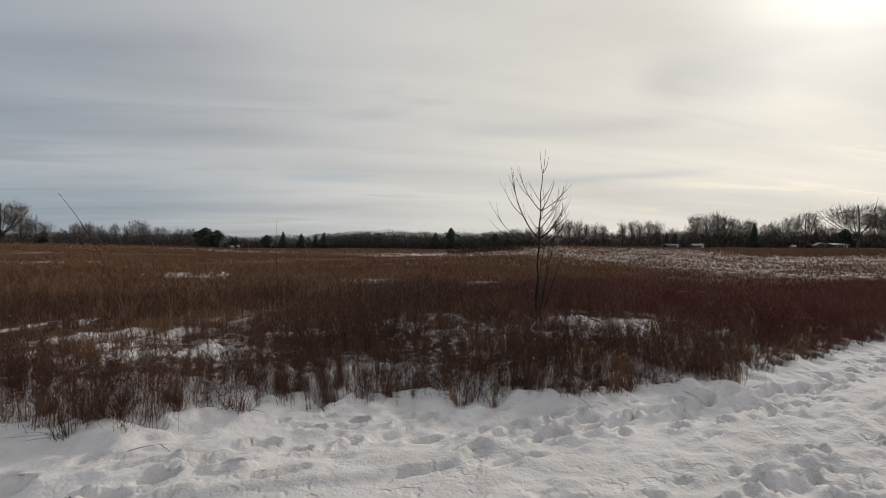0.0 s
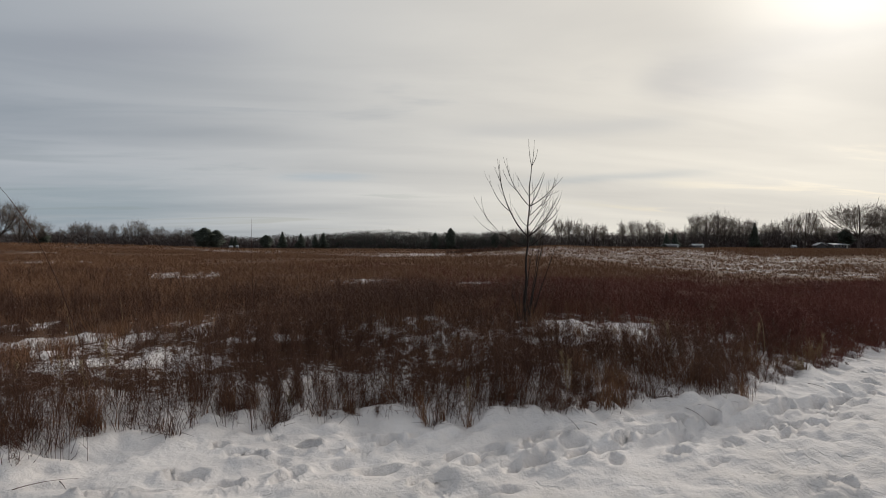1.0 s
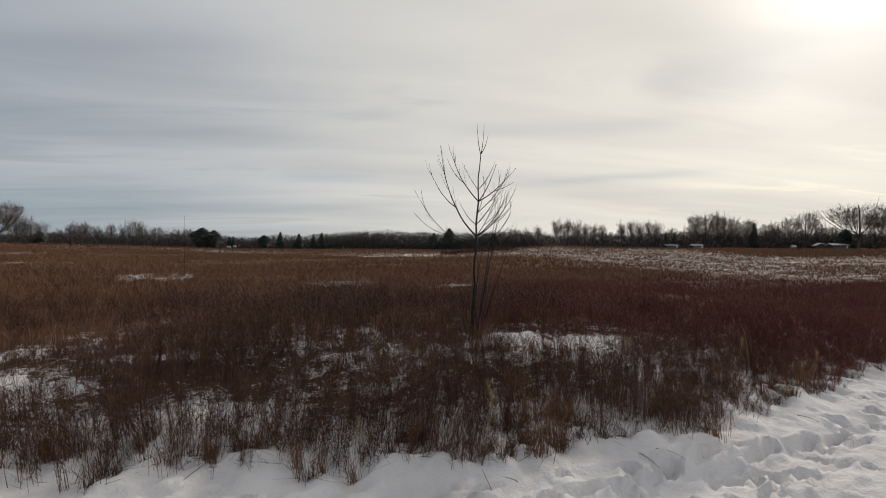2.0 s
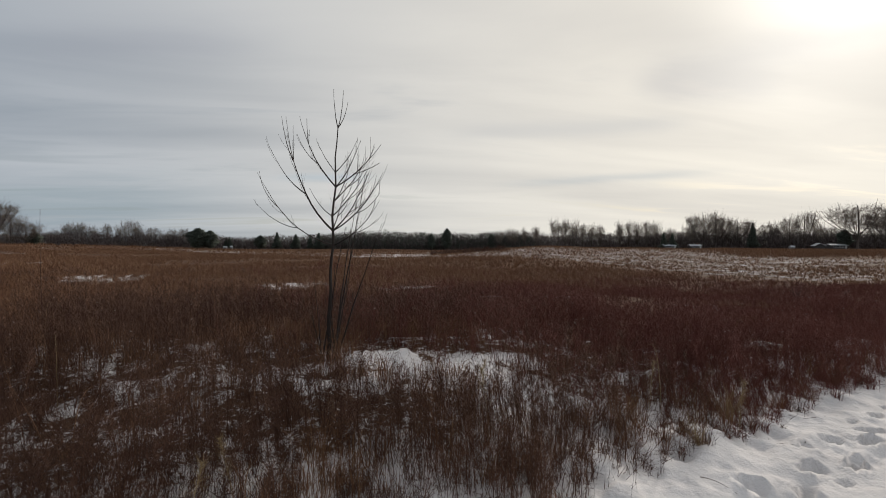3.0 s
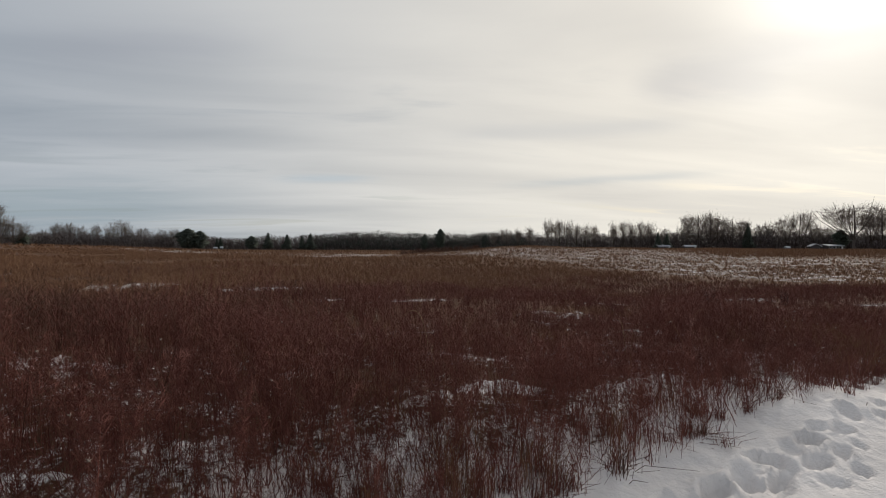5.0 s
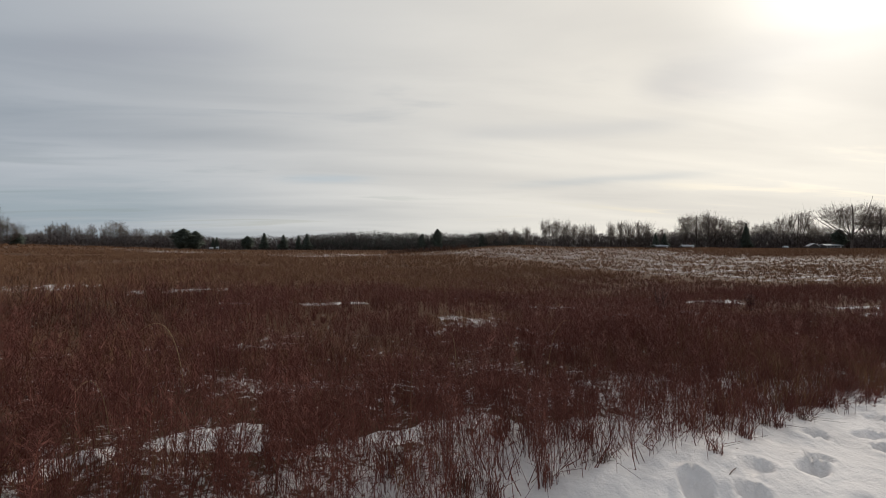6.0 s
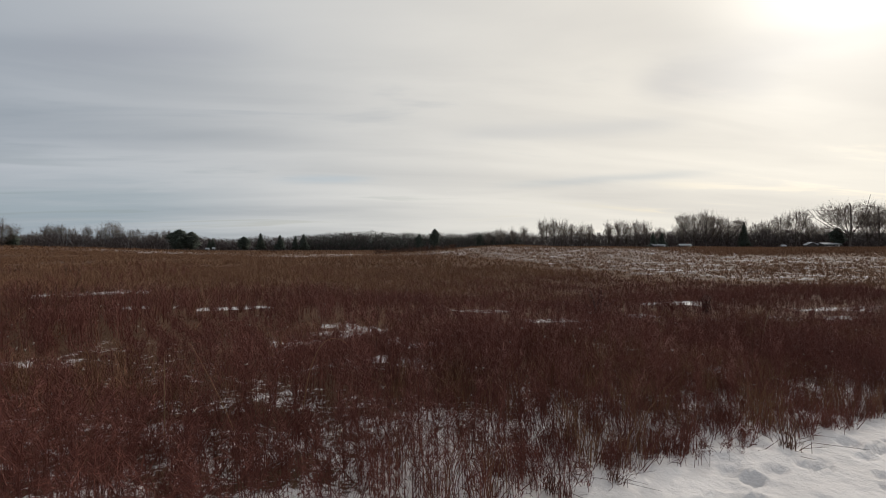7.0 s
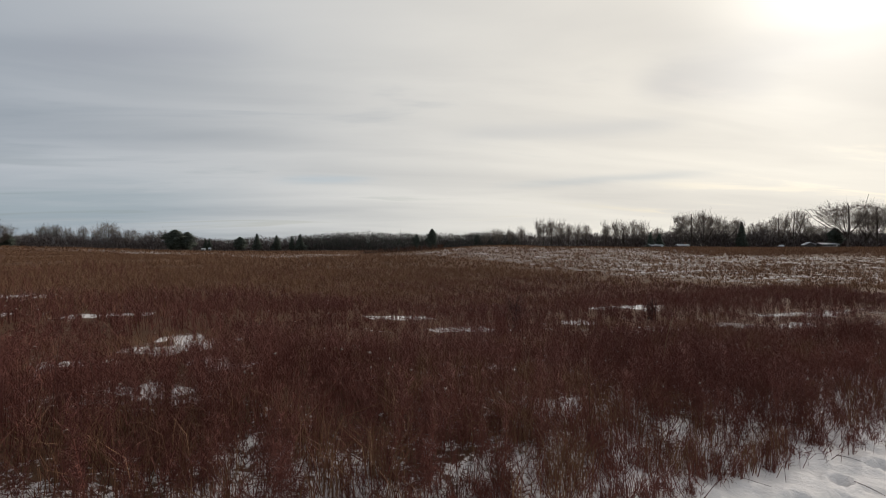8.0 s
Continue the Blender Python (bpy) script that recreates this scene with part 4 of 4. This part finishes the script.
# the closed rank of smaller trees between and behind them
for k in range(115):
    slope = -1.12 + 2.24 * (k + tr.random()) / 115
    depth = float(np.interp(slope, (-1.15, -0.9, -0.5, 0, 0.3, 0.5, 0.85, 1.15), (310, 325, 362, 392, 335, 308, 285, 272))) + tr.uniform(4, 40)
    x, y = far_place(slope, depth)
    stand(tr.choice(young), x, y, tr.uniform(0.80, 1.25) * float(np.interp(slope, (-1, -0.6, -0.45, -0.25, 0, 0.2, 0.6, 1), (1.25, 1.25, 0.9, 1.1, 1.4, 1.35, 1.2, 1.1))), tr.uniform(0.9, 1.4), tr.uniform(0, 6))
for made in (*bare, *pines, *young):
    drop_thing(made)


def wood_rank(name, seed, count, lo, hi, material, label):
    """A dense rank of brush, too many stems to count: coarse below, fine and uneven at its top."""
    rng_ = np.random.RandomState(seed)
    slope = rng_.uniform(lo, hi, count)
    depth = np.interp(slope, (-1.15, -0.9, -0.5, 0, 0.3, 0.5, 0.85, 1.15), (302, 322, 360, 390, 333, 306, 283, 268)) + rng_.uniform(0, 30, count)
    x, y = LOOK_X + slope * depth, LOOK_Y + depth
    tall = np.interp(slope, (-1.15, -0.85, -0.6, -0.45, -0.35, -0.2, -0.1, 0.05, 0.12, 0.25, 0.4, 0.55, 0.7, 0.85, 1.15), (10.5, 11.0, 11.5, 8.8, 10.8, 13.8, 14.8, 13.6, 12.6, 10.6, 10.6, 12.0, 11.0, 9.0, 9.5))
    tall = tall * (0.72 + 0.5 * fractal(x, y * 0.4, 11, 3, seed)) * np.minimum(1.0, np.minimum(slope - lo, hi - slope) / 0.03 + 0.45)
    up = rng_.rand(count)
    base = np.stack([x, y, ground_height(x, y) - 0.2 + tall * up], 1)
    size = rng_.uniform(0.9, 2.2, count) * (1.15 - 0.5 * up)
    tip = base + (rng_.normal(0, 0.42, (count, 3)) + (0, 0, 0.8)) * size[:, None]
    v, f = blades(base, tip, rng_.uniform(0.6, 1.2, count) * np.interp(up, (0, 0.6, 1.0), (0.34, 0.26, 0.10)), rng_)
    tagged(new(name, mesh_of(name, v, f, material)), label, "woods", kind="stuff")


wood_rank("underwood", 21, 150000, -1.2, 1.2, UNDERWOOD, "dense dark leafless undergrowth along the far tree line")
wood_rank("pine_wood", 22, 26000, -0.30, 0.16, NEEDLES, "far closed wood of dark evergreens")
# ---- houses and sheds at the tree line ----
def box(bm, lo, hi, bevel=0.0):
    made = bmesh.ops.create_cube(bm, size=1.0)["verts"]
    for v in made:
        v.co = Vector([lo[i] + (v.co[i] + 0.5) * (hi[i] - lo[i]) for i in range(3)])
    if bevel:
        bmesh.ops.bevel(bm, geom=list({e for v in made for e in v.link_edges}), offset=bevel, segments=1, affect="EDGES")
    return made


def gable(bm, length, width, eaves, ridge, over):
    """A pitched roof slab with overhang, ridge along x."""
    l, w, t = length / 2 + over, width / 2 + over, 0.3
    drop = (ridge - eaves) / (width / 2) * over
    prof = [(-w, eaves - drop), (0, ridge), (w, eaves - drop), (w, eaves - drop + t), (0, ridge + t), (-w, eaves - drop + t)]
    ends = [[bm.verts.new((s * l, a, b)) for a, b in prof] for s in (-1, 1)]
    for i in range(6):
        j = (i + 1) % 6
        bm.faces.new((ends[0][i], ends[0][j], ends[1][j], ends[1][i]))
    for e in (ends[0], ends[1][::-1]):
        bm.faces.new((e[0], e[5], e[4], e[1]))
        bm.faces.new((e[1], e[4], e[3], e[2]))


def house(slope, depth, length, width, eaves, ridge, turn, label, chimney=True, windows=4):
    x, y = far_place(slope, depth)
    thing = new("house")
    thing.matrix_world = pose(x, y, float(ground_height(x, y)) - 0.05, 0, 0, turn)
    tagged(thing, label, "house")
    bm = bmesh.new()
    box(bm, (-length / 2, -width / 2, 0), (length / 2, width / 2, eaves))
    for s in (-1, 1):
        a = [bm.verts.new((s * length / 2, q * width / 2, eaves)) for q in (-1, 1)] + [bm.verts.new((s * length / 2, 0, ridge))]
        bm.faces.new(a)
    part("wall", bm, SIDING, thing)
    bm = bmesh.new()
    gable(bm, length, width, eaves, ridge, 0.5)
    roof = part("roof", bm, ROOF_SNOW, thing, "low pitched roof under snow")
    if chimney:
        bm = bmesh.new()
        box(bm, (length * 0.22, -0.4, ridge - 0.4), (length * 0.22 + 0.8, 0.4, ridge + 1.2), 0.05)
        part("chimney", bm, BRICKWORK, roof)
    for k in range(windows):
        cx = -length / 2 + (k + 0.7) * length / (windows + 0.4)
        bm = bmesh.new()
        for lo, hi in (((cx - 0.7, -width / 2 - 0.06, 0.9), (cx - 0.6, -width / 2 + 0.02, 2.2)), ((cx + 0.6, -width / 2 - 0.06, 0.9), (cx + 0.7, -width / 2 + 0.02, 2.2)),
                       ((cx - 0.6, -width / 2 - 0.06, 2.1), (cx + 0.6, -width / 2 + 0.02, 2.2)), ((cx - 0.6, -width / 2 - 0.06, 0.9), (cx + 0.6, -width / 2 + 0.02, 1.0))):
            box(bm, lo, hi)
        frame_ob = part("window", bm, WHITE_PAINT, thing)
        bm = bmesh.new()
        box(bm, (cx - 0.6, -width / 2 - 0.02, 1.0), (cx + 0.6, -width / 2 + 0.02, 2.1))
        part("pane", bm, DARK_GLASS, frame_ob)
    bm = bmesh.new()
    box(bm, (length * 0.36, -width / 2 - 0.05, 0.05), (length * 0.36 + 1.0, -width / 2 + 0.02, 2.1), 0.02)
    part("door", bm, WHITE_PAINT, thing)
    return thing


house(0.430, 300, 7, 6, 2.0, 2.9, 4, "low dark house with a snow-covered roof", windows=3)
house(0.486, 302, 6, 5, 2.0, 2.8, -8, "small dark house with snow on its roof", windows=2)
house(0.778, 280, 8.5, 7, 2.1, 2.9, -3, "long dark house with a snow-covered roof", windows=4)
house(0.743, 282, 4.5, 5, 2.0, 3.3, 75, "dark outbuilding with a steep snowy gable", chimney=False, windows=1)


WEATHERED = plain_material("weathered_boards", (0.27, 0.265, 0.26), 0.8, spread=0.2)


def shed(slope, depth, size, high, label):
    x, y = far_place(slope, depth)
    thing = new("shed")
    thing.matrix_world = pose(x, y, float(ground_height(x, y)) - 0.03, 0, 0, 7)
    tagged(thing, label, "shed")
    bm = bmesh.new()
    box(bm, (-size / 2, -size / 3, 0), (size / 2, size / 3, high), 0.04)
    part("wall", bm, WEATHERED, thing)
    bm = bmesh.new()
    gable(bm, size, size * 0.66, high, high + 0.6, 0.2)
    part("roof", bm, ROOF_SNOW, thing)
    bm = bmesh.new()
    box(bm, (-0.5, -size / 3 - 0.04, 0.05), (0.5, -size / 3 + 0.02, high * 0.85), 0.02)
    part("door", bm, SIDING, thing)


shed(-0.487, 340, 2.2, 1.2, "small pale grey shed at the field's far edge")
shed(-0.474, 341, 1.5, 1.5, "narrow pale grey shed at the field's far edge")
shed(0.687, 272, 2.4, 1.2, "low pale grey shed under a bare tree")
# ---- single plants along the path's edge ----
def put_mesh(name, me, parent=None):
    ob = new(name, me)
    ob.parent = parent
    return ob


def tuft_mesh(seed, blades, tall, spread, radius, material):
    r = np.random.RandomState(seed)
    turn = r.uniform(0, 2 * np.pi, blades)
    h = tall * r.uniform(0.35, 1.1, blades)
    out = h * np.abs(r.normal(0, spread, blades)) + 0.01
    base = np.stack([r.normal(0, 0.035, blades), r.normal(0, 0.035, blades), np.full(blades, -0.05)], 1)
    tip = base + np.stack([np.cos(turn) * out, np.sin(turn) * out, h * (1 - 0.35 * np.clip(out / h, 0, 1))], 1)
    bend = np.stack([-np.cos(turn) * out * 0.22, -np.sin(turn) * out * 0.22, h * 0.10], 1)
    v, f = stalks(base, tip, bend, radius * r.uniform(0.6, 1.2, blades), 3, 3)
    return mesh_of("grass_tuft", v, f, material)


def surface(x, y):
    return float(land(np.array([x]), np.array([y]))[0] + snow_relief(np.array([x]), np.array([y]))[0])


def edge_place(r, s0, s1, d0, d1):
    s, d = r.uniform(s0, s1), r.uniform(d0, d1)
    x, y = to_world(s, d + float(np.interp(s, EDGE_S, EDGE_N)))
    return x, y


er = random.Random(31)
tufts = [tuft_mesh(k, 46, t, sp, 0.0028, m) for k, t, sp, m in ((1, 0.34, 0.5, GRASS), (2, 0.42, 0.4, GRASS), (3, 0.26, 0.7, GRASS), (4, 0.38, 0.5, TAN), (5, 0.46, 0.35, GRASS), (6, 0.24, 0.8, WEED), (7, 0.28, 0.5, RED_WEED), (8, 0.20, 0.8, RED_WEED))]
for k in range(170):
    x, y = edge_place(er, -6.5, 20, -0.22, 0.65)
    me = tufts[er.choice((5, 5, 1, 4, 5, 5, 0, 3)) if to_plan(x, y)[0] < 6 + er.uniform(-2, 3) else er.choice((5, 6, 6, 7))]
    ob = put_mesh("grass_tuft", me)
    ob.matrix_world = Matrix.LocRotScale((x, y, surface(x, y)), Euler((er.uniform(-0.15, 0.15), er.uniform(-0.15, 0.15), er.uniform(0, 6))), Vector((1, 1, 1)) * er.uniform(0.7, 1.3))
    word = {3: "pale straw-coloured", 5: "dark brown matted", 6: "reddish-brown dead", 7: "reddish-brown matted"}.get(tufts.index(me), "tawny dead")
    tagged(ob, word + " grass tuft poking through the snow bank", "grass", "tufts along the path edge")


def weed_plant(seed, tall, shoots, droop, material):
    """A tall dead weed: a stem, its side shoots and a plumed head."""
    r = np.random.RandomState(seed)
    thing = new("weed_plant")
    base, tip = np.array([[0, 0, -0.05]]), np.array([[r.normal(0, 0.08) * tall, r.normal(0, 0.08) * tall, tall]])
    bend = np.array([[r.normal(0, 0.03) * tall, r.normal(0, 0.03) * tall, 0]])
    v, f = stalks(base, tip, bend, np.array([0.0034]), 5, 7)
    put_mesh("stem", mesh_of("stem", v, f, material), thing)

    def along(t):
        t = t[:, None]
        return base * (1 - t) + tip * t + bend * 4 * t * (1 - t)

    t = r.uniform(0.30, 0.97, shoots)
    turn, reach = r.uniform(0, 2 * np.pi, shoots), tall * r.uniform(0.06, 0.24, shoots) * (1.2 - 0.75 * t)
    root = along(t)
    end = root + np.stack([np.cos(turn) * reach, np.sin(turn) * reach, reach * r.uniform(-0.5 * droop, 1.8, shoots)], 1)
    who = np.repeat(np.arange(shoots), 3)
    u = r.uniform(0.3, 1.0, len(who))[:, None]
    fine = root[who] * (1 - u) + end[who] * u
    v, f = joined([blades(root, end, r.uniform(0.0010, 0.0020, shoots), r),
                   blades(fine, fine + (r.normal(0, 0.6, (len(who), 3)) + (0, 0, 0.3)) * tall * r.uniform(0.03, 0.09, (len(who), 1)), r.uniform(0.0008, 0.0020, len(who)), r)])
    put_mesh("leaves", mesh_of("leaves", v, f, material), thing)
    count = 46
    t = r.uniform(0.80, 1.0, count)
    turn, reach = r.uniform(0, 2 * np.pi, count), tall * r.uniform(0.03, 0.10, count)
    root = along(t)
    v, f = spikes(root, root + np.stack([np.cos(turn) * reach, np.sin(turn) * reach, reach * r.uniform(0.1, 1.5, count)], 1), r.uniform(0.0010, 0.0024, count))
    put_mesh("seed_head", mesh_of("seed_head", v, f, material), thing)
    return tagged(thing, "dead brown weed with a dry plumed head in snow", "weed", "single weeds along the path edge")


plants = [weed_plant(k, t, n, d, m) for k, t, n, d, m in ((1, 0.62, 70, 0.8, WEED), (2, 0.78, 90, 0.4, WEED), (3, 0.66, 80, 0.3, RED_WEED), (4, 0.52, 70, 0.5, RED_WEED), (5, 0.92, 100, 0.5, WEED), (6, 0.58, 40, 0.3, TAN), (7, 0.50, 90, 0.6, WEED), (8, 0.60, 100, 0.2, RED_WEED))]
for k in range(240):
    x, y = edge_place(er, -6.5, 21, -0.35 if k % 5 == 0 else 0.0, 1.6)
    s = to_plan(x, y)[0]
    pick = er.choice((2, 3, 7, 3, 7)) if s > 6 else er.choice((0, 1, 4, 5, 6, 6, 0))
    m = Matrix.LocRotScale((x, y, surface(x, y)), Euler((er.gauss(0, 0.12), er.gauss(0, 0.12), er.uniform(0, 6))), None)
    ob = copy_thing(plants[pick], m)
    ob.scale = [er.uniform(0.75, 1.2)] * 3
for made in plants:
    drop_thing(made)


def reed(name, base, by, tip, radius, material, label):
    """A long single stalk, bent by its own weight."""
    bm = bmesh.new()
    a, b, c = Vector(base), Vector(by), Vector(tip)
    points = []
    for k in range(13):
        t = k / 12
        points.append(a * (1 - t) ** 2 + b * 2 * t * (1 - t) + c * t * t)
    tube(bm, points, [radius * (1 - 0.7 * k / 12) for k in range(13)], 5)
    me = bpy.data.meshes.new(name)
    bm.to_mesh(me)
    bm.free()
    me.materials.append(material)
    return tagged(new(name, me), label, "stalk")


z = surface(-5.4, 8.6)
reed("tall_reed", (-5.4, 8.6, z - 0.05), (-5.9, 8.6, 2.0), (-6.72, 8.6, 2.92), 0.010, WEED, "tall dark reed stalk leaning over the weeds")
z = surface(-4.4, 13.0)
reed("tall_reed", (-4.35, 13.0, z - 0.05), (-4.42, 13.0, 1.6), (-4.4, 13.0, 2.65), 0.008, WEED, "tall thin upright reed stalk above the field")
# pale arching stalks, bent over among the weeds
for k in range(70):
    x, y = edge_place(er, -9, 21, 0.4, 6.5)
    z, a, h = surface(x, y), er.uniform(0, 6.28), er.uniform(0.45, 0.95)
    lean = er.uniform(0.15, 0.75) * h
    reed("bent_stalk", (x, y, z - 0.03), (x + math.cos(a) * lean * 0.2, y + math.sin(a) * lean * 0.2, z + h), (x + math.cos(a) * lean, y + math.sin(a) * lean, z + h * er.uniform(0.55, 1.0)),
         er.uniform(0.003, 0.0045), er.choice((TAN, GRASS, GRASS)), "pale dry stalk bent over among dark weeds")["group"] = "bent stalks among the weeds"
for k in range(40):
    x, y = edge_place(er, -6.5, 3, 0.5, 4.0) if k < 28 else edge_place(er, 3, 18, 0.6, 4.0)
    z, h, lean = surface(x, y), er.uniform(0.55, 1.0), er.gauss(-0.45, 0.4)
    reed("leaning_stalk", (x, y, z - 0.03), (x + lean * h * 0.45, y + er.gauss(0, 0.05), z + h * 0.55), (x + lean * h, y + er.gauss(0, 0.15), z + h), er.uniform(0.003, 0.0045), er.choice((WEED, WEED, GRASS)), "long dark dead stalk leaning over in the weeds")["group"] = "leaning stalks among the weeds"
# broken stalks and twigs lying on the snow
for k in range(18):
    x, y = edge_place(er, -5.5, 20, -0.7, -0.05)
    z, a, l = surface(x, y), er.uniform(0, 6.28), er.uniform(0.12, 0.4)
    x1, y1 = x + math.cos(a) * l, y + math.sin(a) * l
    reed("fallen_twig", (x, y, z), ((x + x1) / 2, (y + y1) / 2, max(z, surface(x1, y1)) + 0.012), (x1, y1, surface(x1, y1) + 0.006), 0.0032, WEED, "dark broken twig lying on the snow")["group"] = "twigs on the snow"


def seed_fluff():
    """Pale specks of seed down caught on the weeds."""
    r = np.random.RandomState(77)
    x, y = scatter(r, 0.2, 9.0, -11, 28, 3.0, growth)
    count = len(x)
    root = np.stack([x, y, ground_height(x, y) + r.uniform(0.25, 0.62, count)], 1)
    who = np.repeat(np.arange(count), 7)
    way = r.normal(0, 1, (len(who), 3))
    way /= np.linalg.norm(way, axis=1, keepdims=True)
    v, f = spikes(root[who], root[who] + way * r.uniform(0.012, 0.028, len(who))[:, None], np.full(len(who), 0.003))
    tagged(new("seed_fluff", mesh_of("seed_fluff", v, f, FLUFF)), "pale seed fluff caught on dead weed heads", "seed fluff", kind="stuff")


seed_fluff()


def shrub(x, y, tall, wide, seed):
    """A small leafless bush of many forking stems."""
    r = np.random.RandomState(seed)
    thing = new("shrub")
    thing.location = (x, y, float(ground_height(x, y)) - 0.03)
    tagged(thing, "dark leafless bush among reddish weeds", "bush")
    count = 34
    turn, out = r.uniform(0, 2 * np.pi, count), np.abs(r.normal(0, 0.5, count)) * wide / 2
    base = np.stack([r.normal(0, 0.05, count), r.normal(0, 0.05, count), np.zeros(count)], 1)
    h = tall * r.uniform(0.5, 1.0, count)
    tip = base + np.stack([np.cos(turn) * out, np.sin(turn) * out, h], 1)
    bend = np.stack([-np.cos(turn) * out * 0.2, -np.sin(turn) * out * 0.2, 0 * h], 1)
    v, f = stalks(base, tip, bend, r.uniform(0.005, 0.010, count), 4, 4)
    put_mesh("stems", mesh_of("stems", v, f, BARK), thing)
    who = np.repeat(np.arange(count), 22)
    t = r.uniform(0.2, 1.0, len(who))[:, None]
    root = base[who] * (1 - t) + tip[who] * t + bend[who] * 4 * t * (1 - t)
    way = np.stack([r.normal(0, 1, len(who)), r.normal(0, 1, len(who)), r.uniform(0, 1.5, len(who))], 1)
    v, f = spikes(root, root + way * r.uniform(0.04, 0.12, len(who))[:, None] * tall, r.uniform(0.003, 0.006, len(who)))
    tagged(put_mesh("twigs", mesh_of("twigs", v, f, RED_WEED), thing), kind="stuff")


shrub(16.5, 21.9, 0.85, 0.9, 3)
shrub(20.5, 24.5, 0.7, 0.8, 5)
# a low dark thicket far out, at the foot of the snowy rise
hr = np.random.RandomState(8)
hx, hy = hr.uniform(1, 15, 420), 97 + hr.normal(0, 2.0, 420)
weed_field("thicket", hr, hx, hy, 1.0, 16, 0, 0.035, WEED, "low dark thicket far out in the field", 0.05, 2.0, False)
